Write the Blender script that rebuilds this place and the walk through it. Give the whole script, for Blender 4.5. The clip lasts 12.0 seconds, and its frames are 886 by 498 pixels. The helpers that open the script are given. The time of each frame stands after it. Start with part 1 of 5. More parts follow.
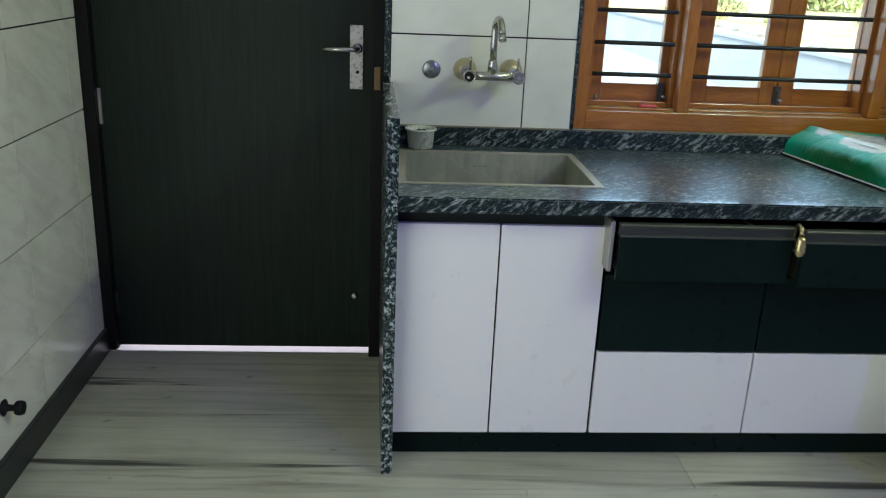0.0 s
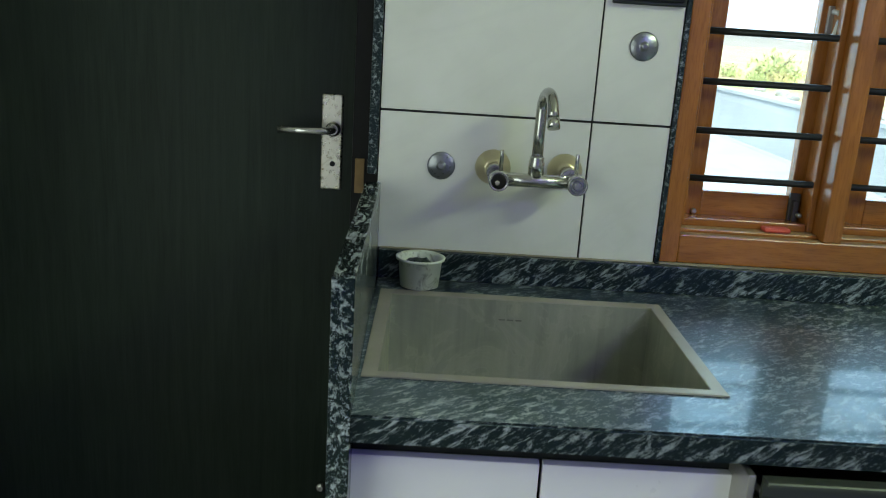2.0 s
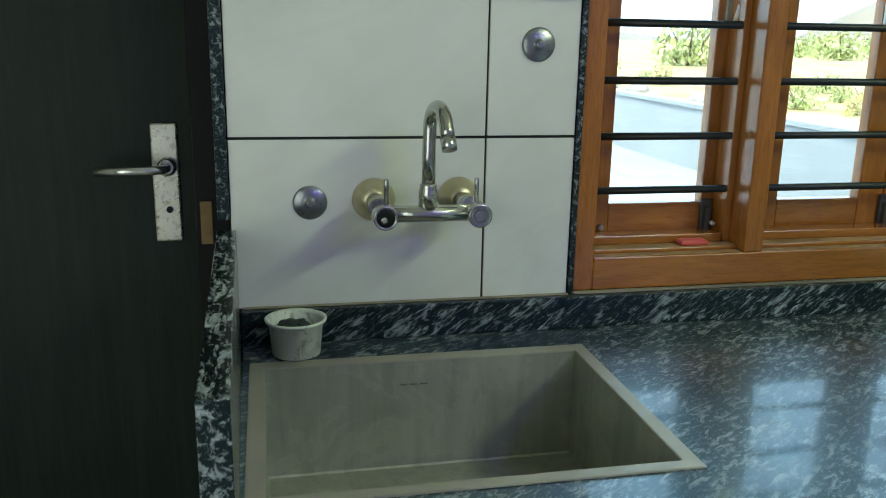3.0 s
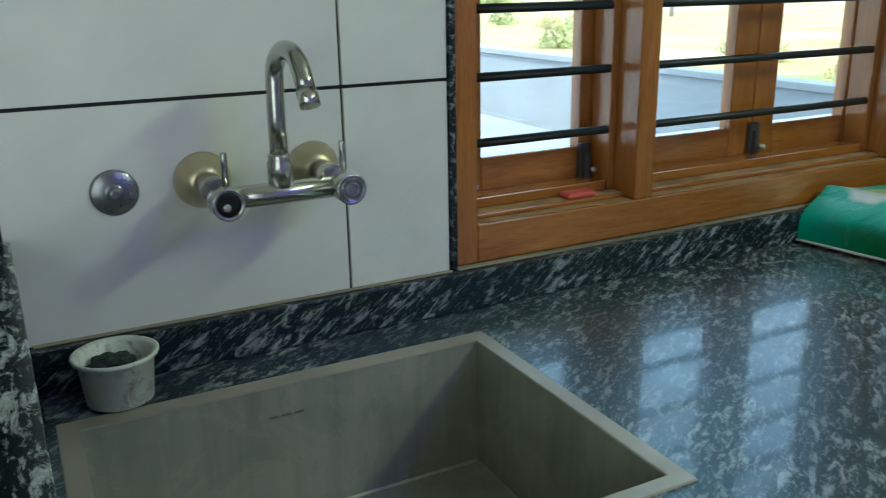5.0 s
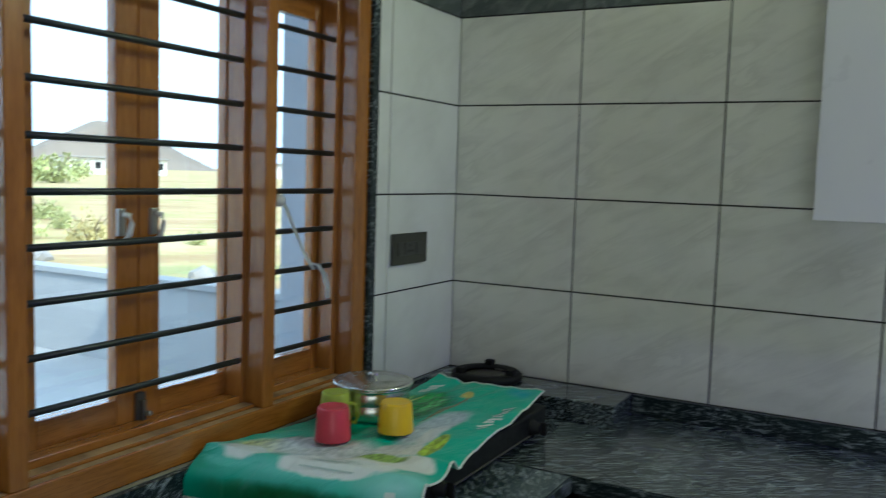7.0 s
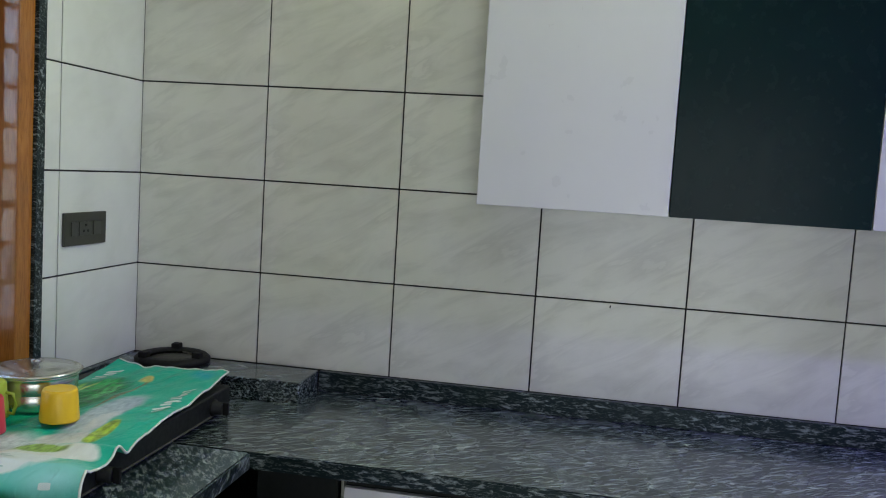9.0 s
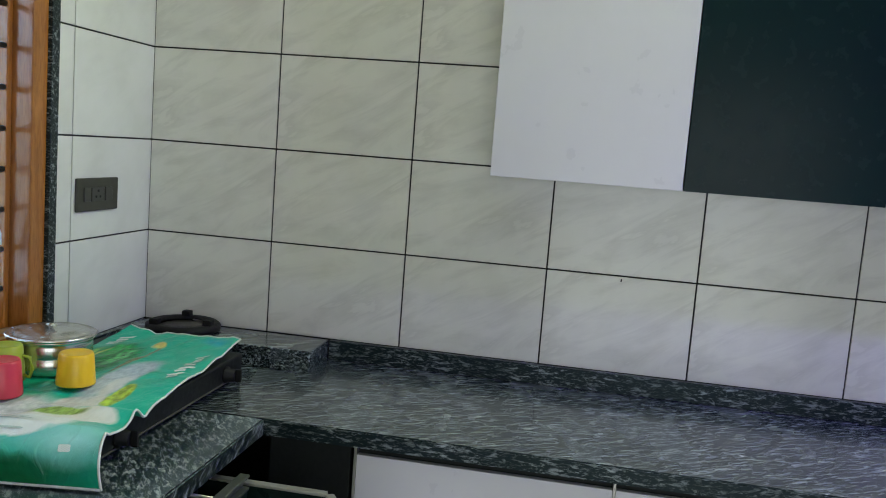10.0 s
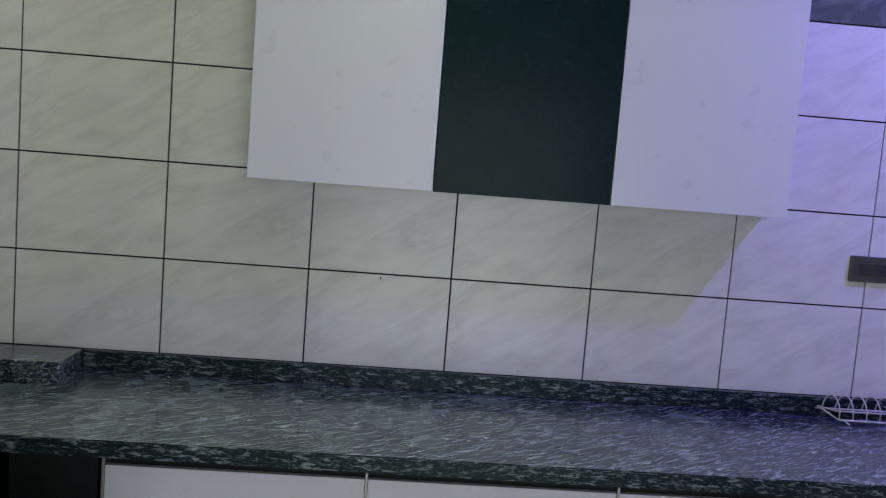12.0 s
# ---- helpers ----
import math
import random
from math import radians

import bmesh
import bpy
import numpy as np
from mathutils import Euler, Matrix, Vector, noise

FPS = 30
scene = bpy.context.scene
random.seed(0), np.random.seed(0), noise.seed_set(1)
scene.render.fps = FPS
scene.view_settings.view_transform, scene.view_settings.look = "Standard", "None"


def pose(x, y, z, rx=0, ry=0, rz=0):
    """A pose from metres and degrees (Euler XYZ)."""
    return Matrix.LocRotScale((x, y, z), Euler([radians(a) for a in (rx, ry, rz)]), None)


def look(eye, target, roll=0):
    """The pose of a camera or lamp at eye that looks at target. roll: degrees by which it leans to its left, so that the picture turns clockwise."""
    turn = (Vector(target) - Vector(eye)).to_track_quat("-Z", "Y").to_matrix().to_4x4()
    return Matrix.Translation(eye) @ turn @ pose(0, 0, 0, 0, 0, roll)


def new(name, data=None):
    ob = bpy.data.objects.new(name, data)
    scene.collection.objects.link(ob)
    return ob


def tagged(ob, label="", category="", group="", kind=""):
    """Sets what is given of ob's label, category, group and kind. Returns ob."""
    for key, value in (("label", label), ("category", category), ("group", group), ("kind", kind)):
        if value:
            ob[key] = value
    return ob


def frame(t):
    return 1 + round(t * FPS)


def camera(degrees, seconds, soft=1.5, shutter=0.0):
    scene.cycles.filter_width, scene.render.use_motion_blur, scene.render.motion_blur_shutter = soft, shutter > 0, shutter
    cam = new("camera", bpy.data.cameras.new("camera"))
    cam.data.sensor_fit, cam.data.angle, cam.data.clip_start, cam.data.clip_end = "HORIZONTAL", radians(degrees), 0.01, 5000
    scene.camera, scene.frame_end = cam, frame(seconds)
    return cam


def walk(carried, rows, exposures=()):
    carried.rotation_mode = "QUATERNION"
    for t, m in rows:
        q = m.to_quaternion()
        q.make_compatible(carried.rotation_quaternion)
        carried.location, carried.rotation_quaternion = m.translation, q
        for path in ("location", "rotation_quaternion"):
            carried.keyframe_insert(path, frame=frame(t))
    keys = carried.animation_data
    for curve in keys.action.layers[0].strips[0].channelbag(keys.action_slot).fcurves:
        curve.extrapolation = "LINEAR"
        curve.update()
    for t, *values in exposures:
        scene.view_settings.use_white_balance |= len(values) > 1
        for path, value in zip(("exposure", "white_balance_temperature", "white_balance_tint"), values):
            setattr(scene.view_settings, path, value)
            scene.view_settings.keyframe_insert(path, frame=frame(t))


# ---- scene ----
cam = camera(55.4, 12.0, 1.0, 0.25)
PATH = [
    (0, (-0.07, 0.151, 1.414), (0.07, 2.043, 0.779), 2.4),
    (0.5, (-0.064, 0.463, 1.401), (0.048, 2.371, 0.812), 3.2),
    (1, (-0.034, 0.74, 1.402), (0.215, 2.648, 0.857), 1.9),
    (1.5, (0.038, 1.002, 1.396), (0.216, 2.923, 0.869), 2.9),
    (2, (0.06, 1.202, 1.379), (0.095, 3.135, 0.867), 3.7),
    (2.5, (0.021, 1.397, 1.375), (0.269, 3.324, 0.899), 1.5),
    (2.7, (0.003, 1.454, 1.376), (0.359, 3.363, 0.897), 1.2),
    (4.3, (0.033, 1.821, 1.361), (0.504, 3.686, 0.814), 0.8),
    (4.5, (0.027, 1.841, 1.353), (0.582, 3.679, 0.793), -0.5),
    (5, (-0.028, 1.873, 1.333), (0.839, 3.574, 0.737), -1.0),
    (5.5, (-0.063, 1.798, 1.348), (0.974, 3.386, 0.714), -0.9),
    (6, (-0.094, 1.645, 1.372), (1.156, 3.054, 0.702), 0.6),
    (6.3, (-0.066, 1.614, 1.416), (1.417, 2.835, 0.859), 1.9),
    (6.5, (-0.050, 1.665, 1.467), (1.560, 2.786, 1.078), 2.6),
    (6.8, (-0.012, 1.652, 1.530), (1.673, 2.708, 1.312), 2.0),
    (7, (0.002, 1.622, 1.566), (1.750, 2.578, 1.392), 1.8),
    (7.5, (0.030, 1.496, 1.605), (1.916, 2.144, 1.461), 2.0),
    (9.3, (-0.021, 1.506, 1.557), (1.944, 1.821, 1.353), 3.9),
    (9.5, (-0.026, 1.529, 1.559), (1.936, 1.84, 1.324), 4.2),
    (10, (-0.019, 1.544, 1.545), (1.939, 1.876, 1.31), 4.4),
    (10.5, (-0.013, 1.501, 1.562), (1.945, 1.828, 1.317), 4.3),
    (11, (-0.028, 1.464, 1.57), (1.945, 1.698, 1.34), 4.4),
    (11.5, (-0.052, 1.396, 1.569), (1.94, 1.408, 1.39), 4.7),
    (12, (-0.068, 1.396, 1.552), (1.919, 1.278, 1.36), 4.5),
]
walk(cam, [(t, look(eye, target, roll)) for t, eye, target, roll in PATH],
     [(0.0, 1.58, 5900, 1), (1.0, 1.42, 5900, -3), (1.5, 1.42, 5900, -5), (2.5, 1.43, 5900, -6), (5.0, 1.27, 5550, -3), (6.0, 1.36, 5350, -5), (7.0, 0.92, 5550, 1), (7.5, 1.14, 5500, 4), (9.5, 1.62, 5780, 9), (10.5, 1.73, 5800, 6), (11.0, 1.68, 5850, 7), (11.5, 1.50, 5740, 10), (12.0, 1.48, 5720, 11)])

# ---------------------------------------------------------------- world, sun, lamps
world = bpy.data.worlds.new("daylight")
scene.world = world
world.use_nodes = True
wn = world.node_tree
sky = wn.nodes.new("ShaderNodeTexSky")
sky.sky_type = "NISHITA"
sky.sun_disc = False
sky.sun_elevation = radians(48)
sky.sun_rotation = radians(215)
sky.air_density, sky.dust_density = 1.0, 6.0
wn.nodes["Background"].inputs["Strength"].default_value = 0.15
haze = wn.nodes.new("ShaderNodeMix")
haze.data_type = "RGBA"
haze.inputs[0].default_value = 0.5
haze.inputs[7].default_value = (9.5, 12.0, 15.0, 1)
wn.links.new(sky.outputs["Color"], haze.inputs[6])
wn.links.new(haze.outputs[2], wn.nodes["Background"].inputs["Color"])


def lamp(name, kind, energy, color, m, **more):
    data = bpy.data.lights.new(name, kind)
    data.energy, data.color = energy, color
    ob = new(name, data)
    ob.matrix_world = m
    return ob, data


SUN_DIR = Vector((math.sin(radians(215)) * math.cos(radians(48)), math.cos(radians(215)) * math.cos(radians(48)), math.sin(radians(48))))
sun, sun_data = lamp("sun", "SUN", 2.0, (1.0, 0.95, 0.87), look(SUN_DIR * 40, (0, 0, 0)))
sun_data.angle = radians(0.6)

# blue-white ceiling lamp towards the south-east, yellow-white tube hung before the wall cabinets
# both lamps are out of view, placed from the shadows they cast
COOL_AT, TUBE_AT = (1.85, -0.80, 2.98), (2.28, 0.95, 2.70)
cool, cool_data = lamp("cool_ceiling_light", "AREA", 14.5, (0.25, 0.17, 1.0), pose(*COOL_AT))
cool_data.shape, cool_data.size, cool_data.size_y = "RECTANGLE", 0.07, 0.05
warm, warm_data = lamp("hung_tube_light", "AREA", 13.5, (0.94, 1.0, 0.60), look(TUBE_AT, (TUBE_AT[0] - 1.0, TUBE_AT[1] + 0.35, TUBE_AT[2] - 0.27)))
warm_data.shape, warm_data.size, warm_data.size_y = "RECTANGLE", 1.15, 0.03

# unseen fill light in a made-up west doorway, behind the camera, for missing ambient light
room, room_data = lamp("added_west_fill", "AREA", 8.5, (1.0, 0.98, 0.88), look((-1.16, 0.95, 1.1), (1.0, 1.75, 1.12)))
room_data.shape, room_data.size, room_data.size_y = "RECTANGLE", 1.8, 2.0

# ---------------------------------------------------------------- helpers for meshes and materials


def box(bm, x0, x1, y0, y1, z0, z1):
    v = [bm.verts.new((x, y, z)) for x in (x0, x1) for y in (y0, y1) for z in (z0, z1)]
    for a, b, c, d in ((0, 1, 3, 2), (4, 6, 7, 5), (0, 4, 5, 1), (2, 3, 7, 6), (0, 2, 6, 4), (1, 5, 7, 3)):
        bm.faces.new((v[a], v[b], v[c], v[d]))
    return bm


def boxes(*dims, bevel=0.0, seg=2):
    bm = bmesh.new()
    for d in dims:
        box(bm, *d)
    if bevel:
        bmesh.ops.bevel(bm, geom=list(bm.edges), offset=bevel, segments=seg, affect="EDGES", profile=0.5)
    return bm


def lathe(profile, at=(0, 0, 0), axis="z", steps=28, cap=True):
    """Turn a short (radius, height) profile round an axis through a point."""
    bm = bmesh.new()
    rings = []
    for r, h in profile:
        ring = []
        for i in range(steps):
            a = 2 * math.pi * i / steps
            c, s = r * math.cos(a), r * math.sin(a)
            p = {"z": (c, s, h), "y": (c, -h, s), "x": (h, c, s)}[axis]
            ring.append(bm.verts.new(Vector(p) + Vector(at)))
        rings.append(ring)
    for a, b in zip(rings, rings[1:]):
        for i in range(steps):
            f = bm.faces.new((a[i], a[(i + 1) % steps], b[(i + 1) % steps], b[i]))
            f.smooth = True
    if cap:
        bm.faces.new(rings[0])
        bm.faces.new(rings[-1])
    bmesh.ops.recalc_face_normals(bm, faces=list(bm.faces))
    return bm


def tube(points, r, steps=10, r_end=None):
    """A round bar along a polyline."""
    bm = bmesh.new()
    pts = [Vector(p) for p in points]
    rings = []
    up = Vector((0.13, 0.31, 0.94))
    for i, p in enumerate(pts):
        d = (pts[min(i + 1, len(pts) - 1)] - pts[max(i - 1, 0)]).normalized()
        a = d.cross(up)
        if a.length < 0.05:
            a = d.cross(Vector((1, 0, 0)))
        a.normalize()
        b = d.cross(a)
        k = r if r_end is None else r + (r_end - r) * i / (len(pts) - 1)
        rings.append([bm.verts.new(p + k * (math.cos(t) * a + math.sin(t) * b)) for t in (2 * math.pi * j / steps for j in range(steps))])
    for a, b in zip(rings, rings[1:]):
        for j in range(steps):
            bm.faces.new((a[j], a[(j + 1) % steps], b[(j + 1) % steps], b[j])).smooth = True
    bm.faces.new(rings[0])
    bm.faces.new(rings[-1])
    bmesh.ops.recalc_face_normals(bm, faces=list(bm.faces))
    return bm


def mesh_of(name, bm, material):
    me = bpy.data.meshes.new(name)
    bm.to_mesh(me)
    bm.free()
    me.materials.append(material)
    return me


def thing(name, bm, material, label, category, kind="", group=""):
    return tagged(new(name, mesh_of(name, bm, material)), label, category, group, kind)


def holder(name, at, label, category, group="", kind=""):
    ob = new(name)
    ob.empty_display_size = 0.05
    ob.location = at
    return tagged(ob, label, category, group, kind)


def part(name, bm, material, parent, label=""):
    """Link a bmesh, given in world coordinates, as one mesh under a thing or a part."""
    ob = new(name, mesh_of(name, bm, material))
    base, p = Vector(), parent
    while p:
        base += p.location
        p = p.parent
    ob.data.transform(Matrix.Translation(-base))
    ob.parent = parent
    return tagged(ob, label)


def nodes(name):
    mat = bpy.data.materials.new(name)
    mat.use_nodes = True
    nt = mat.node_tree
    return mat, nt, nt.nodes["Principled BSDF"]


def add(nt, kind, **sockets):
    n = nt.nodes.new("ShaderNode" + kind)
    for key, value in sockets.items():
        n.inputs[key.replace("_", " ")].default_value = value
    return n


def coords(nt, scale=(1, 1, 1), turn=(0, 0, 0), which="Object", spread=0.0):
    tc = nt.nodes.new("ShaderNodeTexCoord")
    first = nt.nodes.new("ShaderNodeMapping")
    first.inputs["Rotation"].default_value = [radians(a) for a in turn]
    nt.links.new(tc.outputs[which], first.inputs["Vector"])
    mp = nt.nodes.new("ShaderNodeMapping")
    mp.inputs["Scale"].default_value = scale
    nt.links.new(first.outputs[0], mp.inputs["Vector"])
    if spread:
        info = nt.nodes.new("ShaderNodeObjectInfo")
        mul = nt.nodes.new("ShaderNodeMath")
        mul.operation = "MULTIPLY"
        mul.inputs[1].default_value = spread
        nt.links.new(info.outputs["Random"], mul.inputs[0])
        nt.links.new(mul.outputs[0], mp.inputs["Location"])
    return mp


def grain(nt, mp, scale, detail=4.0, rough=0.55, distort=0.0):
    n = add(nt, "TexNoise", Scale=scale, Detail=detail, Roughness=rough, Distortion=distort)
    nt.links.new(mp.outputs[0], n.inputs["Vector"])
    return n


def ramp(nt, source, stops):
    r = nt.nodes.new("ShaderNodeValToRGB")
    cr = r.color_ramp
    while len(cr.elements) < len(stops):
        cr.elements.new(0.5)
    for e, (pos, col) in zip(cr.elements, stops):
        e.position = pos
        e.color = (*col, 1) if len(col) == 3 else (col[0],) * 3 + (1,)
    nt.links.new(source, r.inputs["Fac"])
    return r


def mix(nt, fac, a, b, mode="MIX"):
    m = nt.nodes.new("ShaderNodeMix")
    m.data_type, m.blend_type = "RGBA", mode
    for value, socket in ((fac, m.inputs[0]), (a, m.inputs[6]), (b, m.inputs[7])):
        if isinstance(value, (int, float)):
            socket.default_value = value
        elif isinstance(value, tuple):
            socket.default_value = (*value, 1)
        else:
            nt.links.new(value, socket)
    return m.outputs[2]


def bump(nt, bsdf, height, strength=0.2, distance=0.002):
    b = add(nt, "Bump", Strength=strength, Distance=distance)
    nt.links.new(height, b.inputs["Height"])
    nt.links.new(b.outputs[0], bsdf.inputs["Normal"])


def plain(name, color, rough=0.5, metal=0.0, vary=0.12, scale=14.0, bumpy=0.0, spec=0.5, coat=0.0, stretch=(1, 1, 1)):
    """A painted, plastic or metal surface with faint unevenness at two scales."""
    mat, nt, bsdf = nodes(name)
    mp = coords(nt, stretch)
    big, fine = grain(nt, mp, scale * 0.25, 3), grain(nt, mp, scale * 6, 4)
    dark = tuple(c * (1 - vary) for c in color)
    lite = tuple(min(1, c * (1 + vary * 0.6)) for c in color)
    col = ramp(nt, big.outputs["Fac"], [(0.3, dark), (0.7, lite)])
    col2 = mix(nt, 0.06, col.outputs["Color"], fine.outputs["Fac"], "SOFT_LIGHT")
    nt.links.new(col2, bsdf.inputs["Base Color"])
    rr = ramp(nt, fine.outputs["Fac"], [(0.2, (max(0.02, rough * 0.8),)), (0.8, (min(1, rough * 1.25),))])
    nt.links.new(rr.outputs["Color"], bsdf.inputs["Roughness"])
    bsdf.inputs["Metallic"].default_value = metal
    bsdf.inputs["Specular IOR Level"].default_value = spec
    bsdf.inputs["Coat Weight"].default_value = coat
    if bumpy:
        bump(nt, bsdf, fine.outputs["Fac"], bumpy)
    return mat


# ---------------------------------------------------------------- materials


def tile_material(name, base, vein, amount, stretch_axis, rough=0.22):
    """Glazed wall tile, printed with diagonal marble clouds."""
    mat, nt, bsdf = nodes(name)
    turn = {"x": (30, 0, 0), "y": (0, 30, 0)}[stretch_axis]
    scale = {"x": (1, 2.2, 9), "y": (2.2, 1, 9)}[stretch_axis]
    mp = coords(nt, scale, turn, spread=0.35)
    fine_mp = coords(nt, spread=3.0)
    cloud = grain(nt, mp, 1.15, 6, 0.6, 1.0)
    veins = ramp(nt, cloud.outputs["Fac"], [(0.45, (0,)), (0.60, (0.65,)), (0.63, (0.2,)), (0.8, (0,))])
    soft = grain(nt, fine_mp, 5.0, 3)
    fine = grain(nt, fine_mp, 90.0, 3)
    col = mix(nt, veins.outputs["Color"], base, vein)
    col = mix(nt, amount, base, col)
    dull = ramp(nt, soft.outputs["Fac"], [(0.3, (0.90, 0.90, 0.89)), (0.7, (1, 1, 1))])
    col = mix(nt, 1.0, col, dull.outputs["Color"], "MULTIPLY")
    nt.links.new(col, bsdf.inputs["Base Color"])
    rr = ramp(nt, soft.outputs["Fac"], [(0.25, (rough * 0.8,)), (0.75, (rough * 1.5,))])
    nt.links.new(rr.outputs["Color"], bsdf.inputs["Roughness"])
    bump(nt, bsdf, fine.outputs["Fac"], 0.05, 0.001)
    return mat


TILE_E = tile_material("white_marbled_tile_east", (0.78, 0.77, 0.70), (0.44, 0.43, 0.38), 0.45, "x", 0.17)
TILE_N = tile_material("white_marbled_tile_north", (0.74, 0.74, 0.70), (0.52, 0.52, 0.49), 0.20, "y", 0.16)
BAND_E = tile_material("grey_marbled_border_tile_east", (0.10, 0.115, 0.11), (0.28, 0.29, 0.28), 0.9, "x")
BAND_N = tile_material("grey_marbled_border_tile_north", (0.10, 0.115, 0.11), (0.28, 0.29, 0.28), 0.9, "y")
GROUT = plain("dark_grout", (0.022, 0.022, 0.022), 0.9, vary=0.3, bumpy=0.3)
PAINT = plain("cream_wall_paint", (0.72, 0.70, 0.62), 0.7, vary=0.06, scale=4, bumpy=0.08)


def granite(name, turn, rough=0.13, stretch=3.0, size=26.0, pale=0.5, cut=0.0, coat=0.0, fine=0.6, spec=0.9, sheen=(0.75, 0.92, 1.0, 1), soft=0.0, shine=0.07):
    """Polished black granite with pale, stretched crystals."""
    mat, nt, bsdf = nodes(name)
    flow = coords(nt, (1.0, stretch, stretch), turn)
    cross = coords(nt)
    a = grain(nt, flow, size, 5, 0.68, 0.5)
    b = grain(nt, flow, size * 2.5, 4, 0.65, 0.3)
    wide = grain(nt, cross, 5.0, 3)
    tiny = grain(nt, cross, 320.0, 2)
    flecks = ramp(nt, a.outputs["Fac"], [(0.505 + cut - soft, (0,)), (0.55 + cut, (0.5,)), (0.62 + cut + soft, (1,))])
    pale2 = ramp(nt, b.outputs["Fac"], [(0.54 + cut * 0.6 - soft, (0,)), (0.64 + cut * 0.6 + soft, (fine,))])
    both = mix(nt, 1.0, flecks.outputs["Color"], pale2.outputs["Color"], "SCREEN")
    patch = ramp(nt, wide.outputs["Fac"], [(0.3, (0.35,)), (0.65, (1,))])
    both = mix(nt, 1.0, both, patch.outputs["Color"], "MULTIPLY")
    light = mix(nt, tiny.outputs["Fac"], tuple(pale * c for c in (0.35, 0.42, 0.43)), tuple(pale * c for c in (1.05, 1.14, 1.15)))
    col = mix(nt, both, (0.0035, 0.009, 0.010), light)
    nt.links.new(col, bsdf.inputs["Base Color"])
    rr = ramp(nt, wide.outputs["Fac"], [(0.3, (rough * 0.9,)), (0.7, (rough * 1.25,))])
    nt.links.new(rr.outputs["Color"], bsdf.inputs["Roughness"])
    bsdf.inputs["Specular IOR Level"].default_value = spec
    bsdf.inputs["Specular Tint"].default_value = sheen
    bsdf.inputs["Coat Weight"].default_value = coat
    bsdf.inputs["Coat Roughness"].default_value = shine
    bump(nt, bsdf, tiny.outputs["Fac"], 0.03, 0.0006)
    return mat


GRANITE_TOP = granite("black_granite_worktop_long_side", (0, 0, 56), 0.24, 6.0, 23.0, 0.54, 0.012, coat=0.25, soft=0.009)
GRANITE_WIN = granite("black_granite_worktop_window_side", (0, 0, -35), 0.34, 2.6, 38.0, 0.60, 0.012, coat=0.45, soft=0.0, shine=0.055, spec=1.0, sheen=(0.48, 0.84, 1.0, 1))
GRANITE_WIN.node_tree.nodes["Principled BSDF"].inputs["IOR"].default_value = 1.68
GRANITE = granite("black_granite_trim", (0, 35, 0), 0.3, 3.6, 27.0, 0.52, 0.028, fine=0.4, spec=0.35, soft=0.008)
GRANITE_PANEL = granite("black_granite_end_panel", (0, 30, 90), 0.2, 3.0, 24.0, 0.70, 0.015, fine=0.5, spec=0.6)
GRANITE_SHELF = granite("unpolished_black_granite", (0, 35, 0), 0.8, 4.0, 20.0, 0.6, 0.03, fine=0.3, spec=0.1)
GRANITE_SIDE = granite("black_granite_trim_side", (0, 30, 90), 0.3, 3.6, 27.0, 0.48, 0.030, fine=0.4, spec=0.35, soft=0.008)


def floor_material():
    mat, nt, bsdf = nodes("streaked_grey_white_marble")
    flow = coords(nt, (0.30, 6.5, 1), (0, 0, 1.5))
    wide = coords(nt)
    a = grain(nt, flow, 3.4, 8, 0.66, 0.5)
    b = grain(nt, flow, 1.3, 5, 0.55, 0.9)
    soft = grain(nt, wide, 2.0, 4)
    fine = grain(nt, wide, 60, 4)
    base = ramp(nt, a.outputs["Fac"], [(0.28, (0.22, 0.22, 0.185)), (0.40, (0.40, 0.40, 0.335)), (0.55, (0.53, 0.53, 0.445)), (0.70, (0.43, 0.425, 0.36))])
    dark = ramp(nt, b.outputs["Fac"], [(0.345, (0.9,)), (0.375, (0.0,))])
    hair = grain(nt, coords(nt, (0.22, 14.0, 1), (0, 0, -1.0)), 2.1, 6, 0.6, 0.4)
    lines = ramp(nt, hair.outputs["Fac"], [(0.30, (0.8,)), (0.345, (0.0,))])
    col = mix(nt, dark.outputs["Color"], base.outputs["Color"], (0.030, 0.032, 0.028))
    col = mix(nt, lines.outputs["Color"], col, (0.05, 0.05, 0.045))
    dirt = ramp(nt, soft.outputs["Fac"], [(0.3, (0.70, 0.69, 0.66)), (0.6, (1, 1, 1))])
    col = mix(nt, 0.8, col, dirt.outputs["Color"], "MULTIPLY")
    slab_tone = ramp(nt, nt.nodes.new("ShaderNodeObjectInfo").outputs["Random"], [(0.0, (0.84, 0.85, 0.85)), (1.0, (1.06, 1.05, 1.0))])
    col = mix(nt, 1.0, col, slab_tone.outputs["Color"], "MULTIPLY")
    spots = ramp(nt, grain(nt, coords(nt, (0.5, 1, 1)), 14.0, 3, 0.5).outputs["Fac"], [(0.27, (0.75,)), (0.31, (0.0,))])
    col = mix(nt, spots.outputs["Color"], col, (0.06, 0.06, 0.05))
    nt.links.new(col, bsdf.inputs["Base Color"])
    rr = ramp(nt, soft.outputs["Fac"], [(0.3, (0.42,)), (0.7, (0.25,))])
    nt.links.new(rr.outputs["Color"], bsdf.inputs["Roughness"])
    bump(nt, bsdf, fine.outputs["Fac"], 0.06, 0.001)
    return mat


MARBLE = floor_material()


